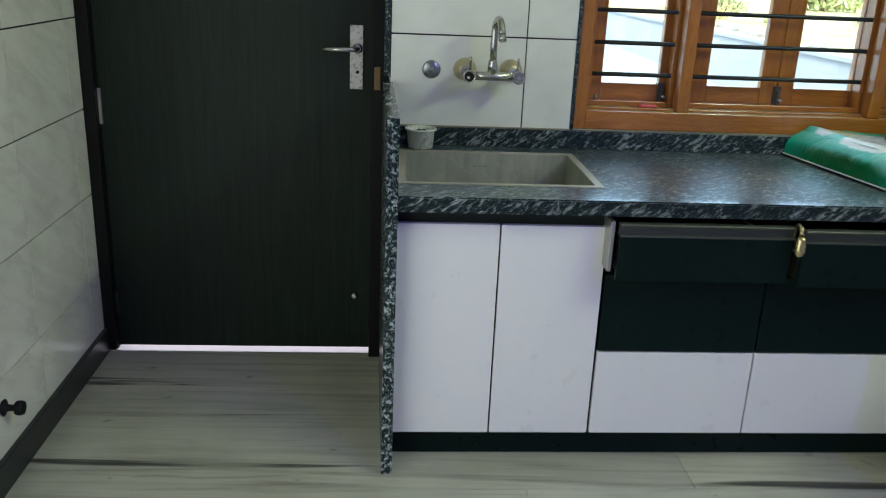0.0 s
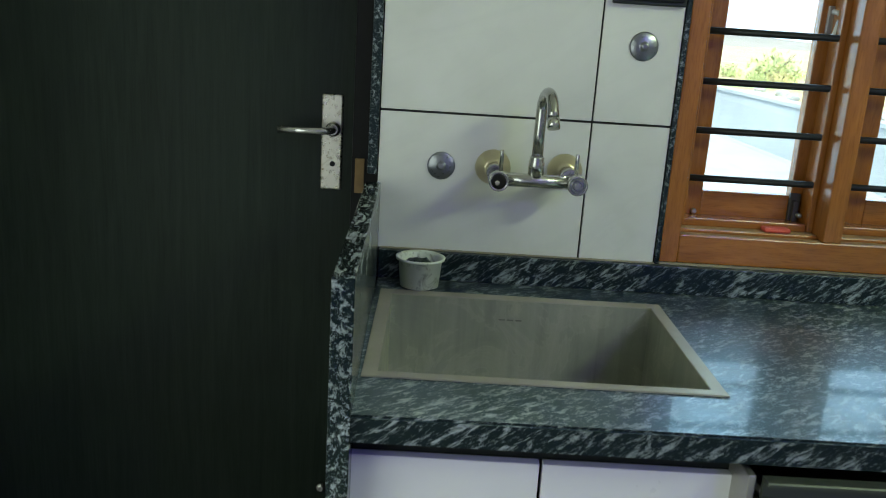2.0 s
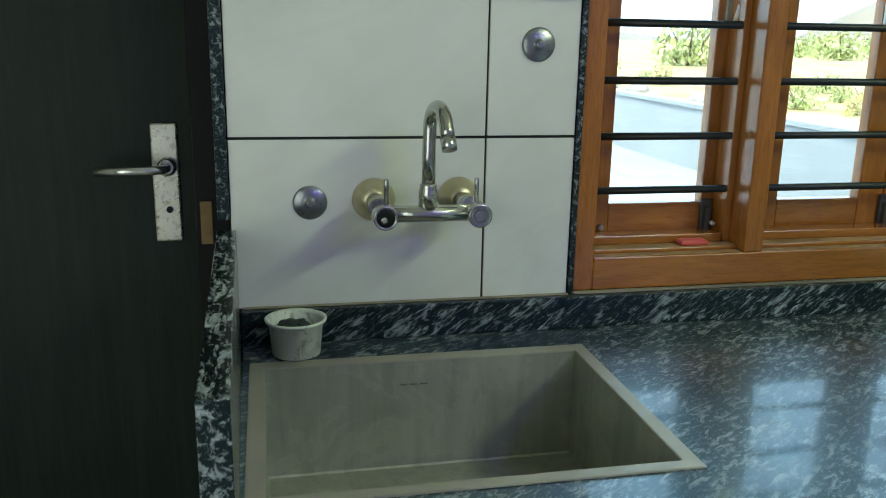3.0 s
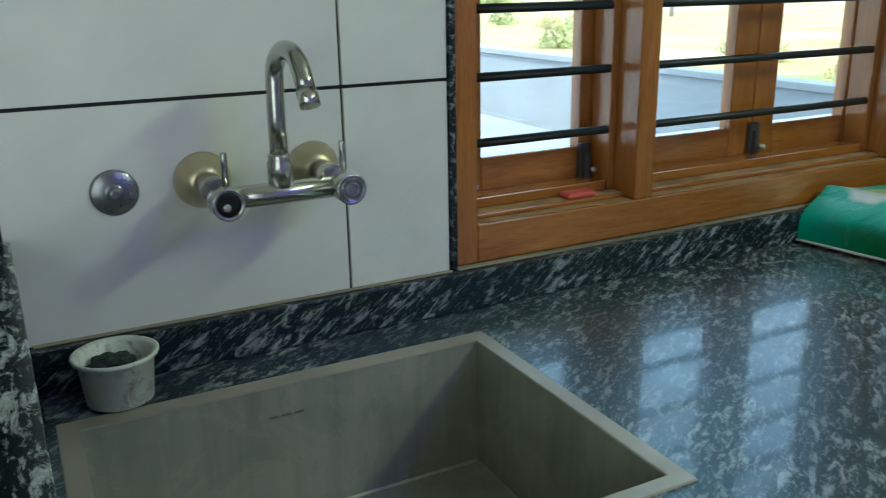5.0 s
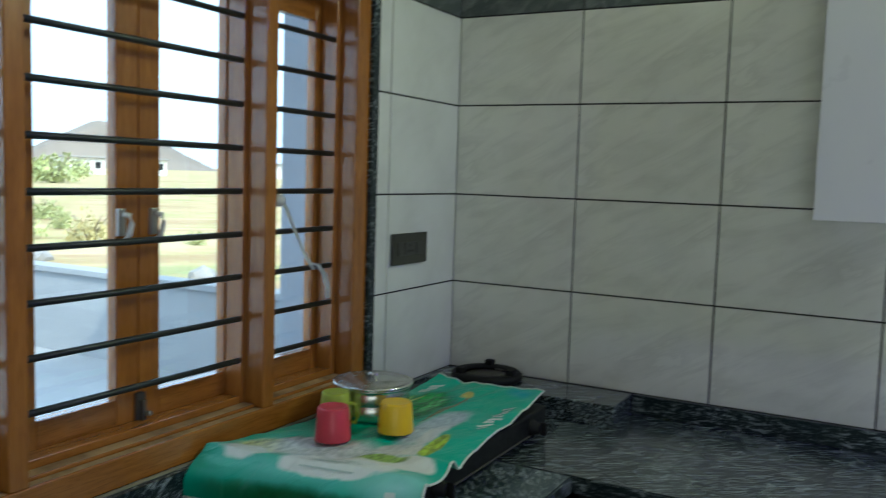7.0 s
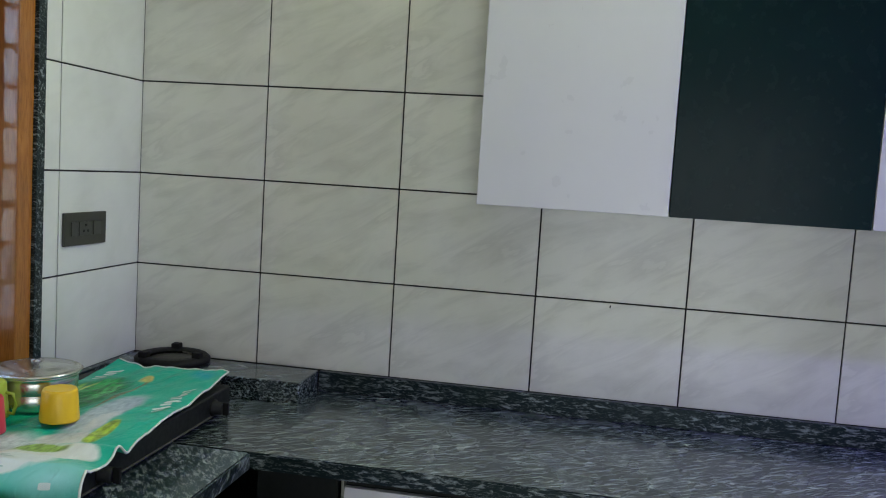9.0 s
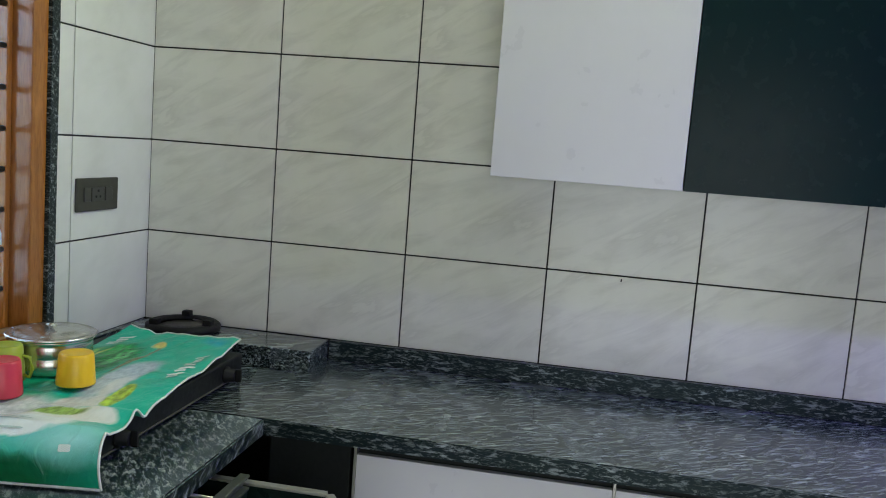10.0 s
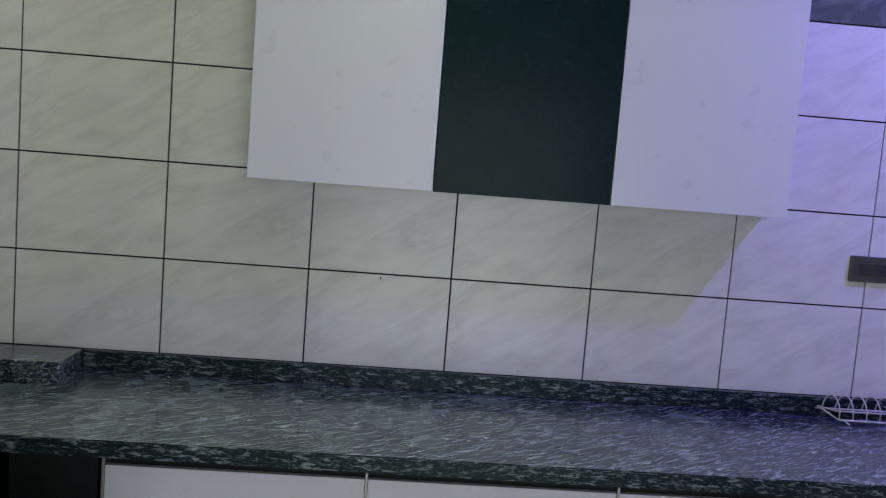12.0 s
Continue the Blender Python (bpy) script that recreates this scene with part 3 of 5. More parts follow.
def slab(xs, ys, full, z0, z1, bevel=0.004):
    """A flat slab over the cells of a grid for which full(i, j) holds, with rounded upper edges."""
    bm = bmesh.new()
    v = {}

    def vert(i, j, k):
        if (i, j, k) not in v:
            v[i, j, k] = bm.verts.new((xs[i], ys[j], (z0, z1)[k]))
        return v[i, j, k]

    cells = {(i, j) for i in range(len(xs) - 1) for j in range(len(ys) - 1) if full(i, j)}
    for i, j in cells:
        bm.faces.new([vert(i, j, 1), vert(i + 1, j, 1), vert(i + 1, j + 1, 1), vert(i, j + 1, 1)])
        bm.faces.new([vert(i, j, 0), vert(i, j + 1, 0), vert(i + 1, j + 1, 0), vert(i + 1, j, 0)])
        for di, dj, a, b in ((0, -1, (i, j), (i + 1, j)), (1, 0, (i + 1, j), (i + 1, j + 1)), (0, 1, (i + 1, j + 1), (i, j + 1)), (-1, 0, (i, j + 1), (i, j))):
            if (i + di, j + dj) not in cells:
                bm.faces.new([vert(*a, 1), vert(*a, 0), vert(*b, 0), vert(*b, 1)])
    bmesh.ops.recalc_face_normals(bm, faces=list(bm.faces))
    sharp = [e for e in bm.edges if len(e.link_faces) == 2 and e.calc_face_angle(0) > 0.5 and min(p.co.z for p in e.verts) > z1 - 1e-5]
    bmesh.ops.bevel(bm, geom=sharp, offset=bevel, segments=2, affect="EDGES")
    return bm


SX0, SX1, SY0, SY1 = -0.012, 0.531, 2.454, 2.864    # sink opening


def sawn_edges(ob, material):
    """Upright faces of a slab show the stone's other cut."""
    ob.data.materials.append(material)
    for f in ob.data.polygons:
        if abs(f.normal.z) < 0.3:
            f.material_index = 1


win_top = thing("worktop", slab([-0.048, SX0, SX1, 1.9415], [2.300, SY0, SY1, 2.998], lambda i, j: not (i == 1 and j == 1), CT - 0.042, CT), GRANITE_WIN,
      "polished black granite worktop slab holding the sink", "worktop", group="worktop slabs")
sawn_edges(win_top, GRANITE)
long_top = thing("worktop", slab([1.9425, 2.598], [-1.6, 2.998], lambda i, j: True, CT - 0.042, CT), GRANITE_TOP,
      "long polished black granite worktop slab with pale streaks", "worktop", group="worktop slabs")
sawn_edges(long_top, GRANITE_SIDE)
thing("splash_upstand", boxes((-0.048, 2.580, 2.978, 2.999, CT + 0.0005, 0.899), bevel=0.002), GRANITE, "black granite upstand along the window wall", "upstand")
thing("splash_upstand", boxes((2.578, 2.599, -1.6, 2.336, CT + 0.0005, 0.898), bevel=0.002), GRANITE_SIDE, "black granite upstand along the long tiled wall", "upstand")
thing("sealant_bead", boxes((-0.045, 0.560, 2.992, 2.9995, 0.8992, 0.9022), (0.571, 2.059, 2.993, 3.0035, 0.8992, 0.9036), bevel=0.001), SEALANT, "cream grout bead above the granite upstand", "trim", "structure")
thing("window_shelf", boxes((0.562, 2.092, 3.0065, 3.20, 0.8855, 0.9022)), GRANITE_SHELF, "black granite bed under the window", "shelf", "structure")
thing("worktop_ledge", boxes((2.392, 2.577, 2.338, 2.976, CT + 0.0005, 0.902), bevel=0.003), GRANITE_TOP, "raised black granite ledge in the worktop corner", "ledge")

sink = holder("kitchen_sink", (0.255, 2.66, 0.6), "rectangular stainless steel sink set into the granite", "sink")


def basin():
    """Open box with thick walls and a slightly rounded foot."""
    bm = bmesh.new()
    zf = 0.640
    x0, x1, y0, y1 = SX0 + 0.002, SX1 - 0.002, SY0 + 0.002, SY1 - 0.002
    inner_top = [(x0, y0), (x1, y0), (x1, y1), (x0, y1)]
    a = [bm.verts.new((x, y, CT + 0.0005)) for x, y in inner_top]
    b = [bm.verts.new((x, y, zf + 0.003)) for x, y in inner_top]
    s = 0.003
    inner_low = [(x0 + s, y0 + s), (x1 - s, y0 + s), (x1 - s, y1 - s), (x0 + s, y1 - s)]
    c = [bm.verts.new((x, y, zf)) for x, y in inner_low]
    for p, q in ((a, b), (b, c)):
        for i in range(4):
            bm.faces.new((p[i], p[(i + 1) % 4], q[(i + 1) % 4], q[i]))
    bm.faces.new(c)
    bmesh.ops.recalc_face_normals(bm, faces=list(bm.faces))
    for f in bm.faces:
        f.normal_flip()
    bmesh.ops.solidify(bm, geom=list(bm.faces), thickness=0.0015)
    return bm


part("basin", basin(), BRUSHED, sink)
rim = slab([-0.034, SX0 + 0.003, SX1 - 0.003, 0.552], [2.436, SY0 + 0.003, SY1 - 0.003, 2.889], lambda i, j: not (i == 1 and j == 1), CT + 0.0008, CT + 0.0035, 0.001)
part("rim", rim, RIM_STEEL, sink, "dull steel rim with lime scale")
part("drain", lathe([(0.055, 0.0), (0.052, 0.003), (0.036, 0.001), (0.034, -0.004)], (0.27, 2.66, 0.6425), "z", 24), STEEL, sink)
for x0 in (0.215, 0.232, 0.250):
    part("maker_mark", boxes((x0, x0 + 0.013, SY1 - 0.0042, SY1 - 0.0030, 0.794, 0.7965)), MARK, sink)

# ---------------------------------------------------------------- base cabinets, window side
G = 0.0025
base_n = holder("base_cabinet", (0.25, 2.6, 0.0), "white laminate sink cabinet with two doors", "cabinet")
part("carcass", boxes((-0.046, -0.030, 2.368, 2.99, 0.10, 0.79), (0.535, 0.550, 2.368, 2.99, 0.10, 0.79), (-0.030, 0.535, 2.97, 2.99, 0.10, 0.79), (-0.030, 0.535, 2.368, 2.97, 0.10, 0.115)), BLACK_MATT, base_n)
for x0, x1 in ((-0.046, 0.250), (0.250, 0.549)):
    part("cabinet_door", boxes((x0 + G, x1 - G, 2.348, 2.366, 0.103, 0.749), bevel=0.0015), LAMINATE, base_n)
part("handle_channel", boxes((-0.046, 0.550, 2.366, 2.372, 0.749, 0.792)), BLACK_MATT, base_n)
thing("toe_kick", boxes((-0.046, 2.03, 2.405, 2.42, 0.0, 0.10)), BLACK_FRONT, "black plinth under the window-side cabinets", "plinth")


def extruded(section, x0, x1):
    """A closed (y, z) section drawn out along x."""
    bm = bmesh.new()
    a = [bm.verts.new((x0, y, z)) for y, z in section]
    b = [bm.verts.new((x1, y, z)) for y, z in section]
    n = len(section)
    for i in range(n):
        bm.faces.new((a[i], a[(i + 1) % n], b[(i + 1) % n], b[i]))
    bm.faces.new(a)
    bm.faces.new(b)
    bmesh.ops.recalc_face_normals(bm, faces=list(bm.faces))
    return bm


def drawer_unit(x0, x1, y_front, low_x0, low_x1):
    unit = holder("drawer_cabinet", ((x0 + x1) / 2, 2.6, 0.0), "base unit with a black drawer pulled ajar above a white drawer", "cabinet", "drawer units")
    part("carcass", boxes((x0, x0 + 0.014, 2.368, 2.99, 0.10, 0.79), (x1 - 0.014, x1, 2.368, 2.99, 0.10, 0.79), (x0 + 0.014, x1 - 0.014, 2.97, 2.99, 0.10, 0.79), (x0 + 0.014, x1 - 0.014, 2.38, 2.97, 0.600, 0.612)), BLACK_MATT, unit)
    part("lower_drawer_front", boxes((low_x0 + G, low_x1 - G, 2.348, 2.366, 0.103, 0.369), bevel=0.0015), LAMINATE, unit, "white laminate drawer front")
    part("middle_drawer_front", boxes((low_x0 + G, low_x1 - G, 2.347, 2.366, 0.374, 0.610), bevel=0.0015), BLACK_FRONT, unit, "glossy black closed drawer front")
    y = y_front
    front = part("drawer_front", boxes((x0 + G, x1 - G, y, y + 0.018, 0.618, 0.744), bevel=0.0015), BLACK_FRONT, unit, "glossy black drawer front")
    part("handle_profile", extruded([(y - 0.003, 0.7445), (y + 0.020, 0.7445), (y + 0.020, 0.780), (y - 0.001, 0.780), (y - 0.003, 0.778), (y - 0.003, 0.774), (y + 0.012, 0.774), (y + 0.012, 0.751), (y - 0.003, 0.751)], x0 + G, x1 - G), BRONZE, front)
    part("drawer_box", boxes((x0 + 0.022, x0 + 0.034, y + 0.0205, 2.86, 0.622, 0.70), (x1 - 0.034, x1 - 0.022, y + 0.0205, 2.86, 0.622, 0.70),
                             (x0 + 0.034, x1 - 0.034, 2.85, 2.86, 0.622, 0.70), (x0 + 0.034, x1 - 0.034, y + 0.0205, 2.85, 0.622, 0.632)), GREASE, unit)
    for x in (x0 + 0.028, x1 - 0.028):
        part("drawer_rail", tube([(x, y + 0.021, 0.722), (x, 2.6, 0.722), (x, 2.85, 0.722)], 0.005, 8), ALU, unit)
    return unit


drawer_a = drawer_unit(0.560, 1.046, 2.276, 0.552, 1.024)
drawer_b = drawer_unit(1.058, 1.728, 2.246, 1.024, 1.728)
part("slide_cover", boxes((0.5395, 0.5515, 2.290, 2.366, 0.640, 0.782), bevel=0.002), ALU, drawer_a, "grey metal drawer slide")

# what lies in and hangs out of the drawers
thing("steel_tumbler", lathe([(0.026, 0), (0.028, 0.002), (0.034, 0.10), (0.036, 0.102), (0.034, 0.104), (0.030, 0.10), (0.025, 0.006)], (1.205, 2.315, 0.654)), STEEL, "steel tumbler in the open drawer", "tumbler", group="drawer contents")
thing("steel_tumbler", lathe([(0.026, 0), (0.028, 0.002), (0.034, 0.09), (0.036, 0.092), (0.034, 0.094), (0.030, 0.09), (0.025, 0.006)], (1.32, 2.325, 0.654)), BRASS, "yellowish steel tumbler in the open drawer", "tumbler", group="drawer contents")
thing("tray", boxes((1.10, 1.69, 2.27, 2.84, 0.6325, 0.6515), bevel=0.002), ALU, "dull metal tray in the open drawer", "tray")
thing("blue_cup", lathe([(0.020, 0), (0.026, 0.060), (0.027, 0.062), (0.0245, 0.060), (0.018, 0.006)], (1.40, 2.335, 0.654)), BLUE, "small blue plastic cup in the open drawer", "cup", group="drawer contents")
thing("blue_cup", lathe([(0.020, 0), (0.026, 0.060), (0.027, 0.062), (0.0245, 0.060), (0.018, 0.006)], (1.50, 2.325, 0.654)), BLUE, "small blue plastic cup in the open drawer", "cup", group="drawer contents")
thing("tray", boxes((0.60, 1.01, 2.30, 2.84, 0.6325, 0.6515), bevel=0.002), ALU, "dull metal tray in the open drawer", "tray")
thing("blue_cup", lathe([(0.020, 0), (0.026, 0.060), (0.027, 0.062), (0.0245, 0.060), (0.018, 0.006)], (0.93, 2.33, 0.654)), BLUE, "small blue plastic cup in the open drawer", "cup", group="drawer contents")
spoon = holder("steel_ladle", (1.046, 2.25, 0.76), "yellowish steel ladle hung over the drawer edge", "ladle")
part("hook", tube([(1.050, 2.30, 0.700), (1.050, 2.29, 0.775), (1.050, 2.272, 0.788), (1.048, 2.250, 0.784), (1.046, 2.241, 0.768)], 0.0065, 10), BRASS, spoon)
part("bowl", lathe([(0.004, 0), (0.012, 0.008), (0.0155, 0.024), (0.0135, 0.030), (0.0150, 0.036), (0.0125, 0.043), (0.0135, 0.049), (0.008, 0.060)], (1.046, 2.238, 0.707), "z", 18), BRASS, spoon)
bundle = random.Random(11)
for k in range(7):
    x, y = 1.11 + 0.082 * k, 2.292 + bundle.uniform(0, 0.05)
    turn = bundle.uniform(-0.9, 0.9)
    run = Vector((math.cos(turn), math.sin(turn) * 0.3, 0)) * 0.055
    a, b = Vector((x, y, 0.700)) - run, Vector((x, y, 0.742 + bundle.uniform(-0.015, 0.012))) + run
    spoon = holder("steel_spoon", a, "shiny steel spoon lying in the open drawer", "spoon", "drawer contents")
    part("handle", tube([a, a.lerp(b, 0.5), b], 0.004, 8), STEEL if k % 3 else BRASS, spoon)
    part("bowl", lathe([(0.004, -0.012), (0.013, -0.004), (0.015, 0.002), (0.012, 0.0)], b, "z", 14), STEEL if k % 3 else BRASS, spoon)

# ---------------------------------------------------------------- corner unit with a folding door, standing open
corner = holder("corner_cabinet", (2.2, 2.5, 0.0), "black corner cabinet with its white folding door open", "cabinet")
part("carcass", boxes((2.000, 2.016, 2.085, 2.300, 0.10, 0.790), (1.74, 1.755, 2.40, 2.97, 0.10, 0.79), (1.755, 2.58, 2.955, 2.97, 0.10, 0.79), (1.755, 2.0, 2.40, 2.955, 0.10, 0.115)), BLACK_MATT, corner)


def leaf_panel(p, q, z0, z1, t):
    """An upright board from plan point p to q."""
    p, q = Vector((*p, 0)), Vector((*q, 0))
    n = Vector((-(q - p).y, (q - p).x, 0)).normalized() * t
    bm = bmesh.new()
    v = [bm.verts.new(c + Vector((0, 0, z))) for z in (z0, z1) for c in (p, q, q + n, p + n)]
    for f in ((3, 2, 1, 0), (4, 5, 6, 7), (0, 1, 5, 4), (1, 2, 6, 5), (2, 3, 7, 6), (3, 0, 4, 7)):
        bm.faces.new([v[i] for i in f])
    bmesh.ops.recalc_face_normals(bm, faces=list(bm.faces))
    bmesh.ops.bevel(bm, geom=list(bm.edges), offset=0.0012, segments=1, affect="EDGES")
    return bm


thing("worktop_end_panel", leaf_panel((-0.035, 2.285), (-0.050, 2.990), 0.0, 1.045, 0.032), GRANITE_PANEL, "black granite end panel rising beside the sink", "panel")
A, B, C = (1.735, 2.372), (1.735, 2.066), (1.452, 1.885)
for p, q in ((A, B), (B, C)):
    f = part("folding_leaf", leaf_panel(p, q, 0.105, 0.700, 0.018), LAMINATE, corner, "white laminate door leaf")
    part("handle_profile", leaf_panel(p, q, 0.7005, 0.748, 0.020), BLACK_FRONT, f)
    part("top_lip", leaf_panel(p, q, 0.7485, 0.756, 0.020), ALU, f)

# ---------------------------------------------------------------- base cabinets, long side
ye = [2.072, 1.420, 0.774, 0.130, -0.514, -1.158, -1.6]
for k, (y1, y0) in enumerate(zip(ye, ye[1:])):
    unit = holder("drawer_cabinet", (2.3, (y0 + y1) / 2, 0.0), "white laminate base unit with two drawers", "cabinet", "long side base units")
    part("carcass", boxes((2.02, 2.58, y0 + 0.001, y1 - 0.001, 0.10, 0.79)), BLACK_MATT, unit)
    part("drawer_front", boxes((2.000, 2.018, y0 + 0.004, y1 - 0.004, 0.628, 0.755), bevel=0.0015), LAMINATE, unit)
    part("drawer_front", boxes((2.000, 2.018, y0 + 0.004, y1 - 0.004, 0.103, 0.592), bevel=0.0015), LAMINATE, unit)
    part("edge_strip", boxes((1.997, 2.019, y1 - 0.0035, y1 + 0.0035, 0.103, 0.772), bevel=0.0008), ALU, unit)
thing("toe_kick", boxes((2.045, 2.06, -1.6, 2.40, 0.0, 0.10)), BLACK_FRONT, "black plinth under the long row of cabinets", "plinth")

# ---------------------------------------------------------------- wall cabinets
for y1, y0, mat, text in ((1.841, 1.291, LAMINATE, "white laminate wall cabinet"), (1.291, 0.754, BLACK_LAM, "glossy black wall cabinet"), (0.754, 0.206, LAMINATE, "white laminate wall cabinet")):
    unit = holder("wall_cabinet", (2.52, (y0 + y1) / 2, 1.478), text, "cabinet", "wall cabinets")
    part("body", boxes((2.468, 2.5985, y0 + 0.001, y1 - 0.001, 1.484, 2.25), bevel=0.001), LAMINATE, unit)
    part("cabinet_door", boxes((2.446, 2.466, y0 + 0.0015, y1 - 0.0015, 1.478, 2.25), bevel=0.0015), mat, unit)

# ---------------------------------------------------------------- tap and pipe caps over the sink
tap = holder("wall_mixer_tap", (0.27, 2.95, 1.09), "chrome wall mixer tap with a swan-neck spout", "tap")
for x in (0.188, 0.342):
    part("flange", lathe([(0.037, 0), (0.038, 0.003), (0.035, 0.008), (0.024, 0.024), (0.017, 0.030)], (x, 2.9995, 1.092), "y", 36), FLANGE, tap, "chrome wall flange with the tube's yellow reflection in its colour")
    part("inlet", lathe([(0.0145, 0.026), (0.0145, 0.05), (0.0175, 0.053), (0.0175, 0.092)], (x, 2.9995, 1.092), "y", 20), CHROME, tap)
    vx = x + (0.012 if x > 0.3 else 0.006)
    valve = part("valve", lathe([(0.017, 0.070), (0.0195, 0.076), (0.0205, 0.080), (0.0205, 0.120), (0.0185, 0.122), (0.0165, 0.119)], (vx, 2.9995, 1.082), "y", 28), CHROME, tap)
    if x < 0.3:
        part("open_stem", lathe([(0.0155, 0.1195), (0.0155, 0.1205), (0.010, 0.1205)], (vx, 2.9995, 1.082), "y", 20), CAST, valve, "dark open valve end without its knob")
        part("spindle", lathe([(0.0055, 0.1206), (0.0055, 0.1235), (0.003, 0.1245)], (vx - 0.003, 2.9995, 1.079), "y", 12), STEEL, valve)
    else:
        for r in (0.0150, 0.0095):
            part("knob_ring", lathe([(r - 0.0022, 0.1192), (r - 0.0022, 0.1222), (r, 0.1228), (r + 0.001, 0.1195)], (vx, 2.9995, 1.082), "y", 24, cap=False), DULL_CHROME, valve)
    part("lever", lathe([(0.0042, 0.014), (0.0042, 0.056), (0.0036, 0.0585)], (x + 0.010, 2.905, 1.084), "z", 12), CHROME, tap)
part("cross_body", tube([(0.178, 2.912, 1.082), (0.27, 2.912, 1.082), (0.362, 2.912, 1.082)], 0.0145, 20), CHROME, tap)
part("spout_collar", lathe([(0.0165, 0), (0.0165, 0.03), (0.014, 0.036), (0.0155, 0.04), (0.0125, 0.043)], (0.271, 2.915, 1.090), "z", 24), CHROME, tap)
arc = [(0.271, 2.915, 1.125), (0.271, 2.915, 1.18), (0.272, 2.915, 1.224)]
for k in range(1, 15):
    a = math.pi * 0.86 * k / 14
    arc.append((0.272 + 0.012 * (1 - math.cos(a)) / 2, 2.915 - 0.039 * (1 - math.cos(a)), 1.224 + 0.039 * math.sin(a)))
tip = Vector(arc[-1])
way = Vector((0.06, -0.424, -0.904)).normalized()
arc += [tip + way * 0.012, tip + way * 0.024]
part("spout", tube(arc, 0.0115, 20), CHROME, tap)
part("aerator", tube([tip + way * 0.0242, tip + way * 0.034, tip + way * 0.044], 0.0124, 20), CHROME, tap)
for x, z in ((0.077, 1.088), (0.481, 1.362)):
    cap = thing("pipe_cap", lathe([(0.030, 0), (0.030, 0.002), (0.027, 0.0045), (0.012, 0.0060), (0.0085, 0.0065), (0.0080, 0.0135), (0.0045, 0.0150)], (x, 2.9995, z), "y"), DULL_CHROME,
                "round chrome pipe cap on the tiled wall", "pipe cap", group="pipe caps")

bowl = holder("plastic_bowl", (0.045, 2.922, CT), "off-white plastic bowl holding a dark scrubber", "bowl")
part("shell", lathe([(0.036, 0.0), (0.041, 0.002), (0.046, 0.058), (0.052, 0.060), (0.053, 0.064), (0.050, 0.0655), (0.044, 0.060), (0.038, 0.012), (0.0, 0.010)], (0.045, 2.922, CT + 0.004), cap=False), PVC, bowl)


def scrubber():
    bm = bmesh.new()
    bmesh.ops.create_icosphere(bm, subdivisions=4, radius=0.030)
    for v in bm.verts:
        k = 1 + 0.35 * noise.noise(v.co * 55) + 0.25 * noise.noise(v.co * 140)
        v.co = Vector((v.co.x * k, v.co.y * k, v.co.z * 0.55 * k)) + Vector((0.042, 2.922, CT + 0.048))
    return bm


thing("scrubber", scrubber(), SCRUB, "dark steel wool scrubber in the plastic bowl", "scrubber")

# ---------------------------------------------------------------- sockets
def socket(name, flat, a0, a1, z0, z1, mat, label):
    def dims(d0, d1, b0, b1, c0, c1):
        return (b0, b1, YN - d1, YN - d0, c0, c1) if flat == "y" else (XE - d1, XE - d0, b0, b1, c0, c1)
    sw = holder(name, ((a0 + a1) / 2, YN - 0.004, (z0 + z1) / 2) if flat == "y" else (XE - 0.004, (a0 + a1) / 2, (z0 + z1) / 2), label, "socket")
    part("plate", boxes(dims(0.0005, 0.010, a0, a1, z0, z1), bevel=0.003), mat, sw)
    w, h = a1 - a0, z1 - z0
    for f0, f1 in ((0.14, 0.30), (0.32, 0.62), (0.66, 0.84)):
        part("key", boxes(dims(0.0102, 0.0135, a0 + f0 * w, a0 + f1 * w, z0 + 0.30 * h, z0 + 0.72 * h), bevel=0.001), SWITCH_GREY, sw)
    for fx, fz in ((0.42, 0.40), (0.52, 0.40), (0.47, 0.58)):
        part("pin_hole", boxes(dims(0.0136, 0.0142, a0 + fx * w - 0.004, a0 + fx * w + 0.004, z0 + fz * h, z0 + fz * h + 0.007)), BLACK_MATT, sw)


socket("wall_socket", "y", 2.183, 2.394, 1.283, 1.381, PLATE_DARK, "dark bronze socket plate on the tiled wall")
socket("wall_socket", "x", -0.31, -0.092, 1.287, 1.371, PLATE, "wide grey bronze socket plate on the tiled wall")

# ---------------------------------------------------------------- gas stove under a printed bag
stove = holder("gas_stove", (1.85, 2.70, CT), "black gas stove with greasy knobs on the worktop", "stove")
part("body", boxes((1.475, 2.245, 2.492, 2.930, CT + 0.014, 0.916), bevel=0.006, seg=2), ENAMEL, stove)
for x in (1.52, 2.20):
    for y in (2.53, 2.89):
        part("foot", lathe([(0.014, 0), (0.016, 0.004), (0.012, 0.0145)], (x, y, CT + 0.0003), "z", 14), CAST, stove)
for x in (1.595, 2.135):
    knob = part("knob", lathe([(0.023, 0), (0.024, 0.004), (0.019, 0.008), (0.017, 0.026), (0.013, 0.030)], (x, 2.4925, 0.878), "y", 22), CAST, stove)
    part("knob_grip", boxes((x - 0.004, x + 0.004, 2.446, 2.463, 0.861, 0.897), bevel=0.002), CAST, knob)
part("front_trim", boxes((1.49, 2.23, 2.488, 2.4935, 0.842 + 0.012, 0.858), bevel=0.0015), GREASE, stove)
for x in (1.66, 2.06):
    part("burner", lathe([(0.050, 0), (0.050, 0.006), (0.034, 0.010), (0.030, 0.004)], (x, 2.72, 0.9162), "z", 24), CAST, stove)


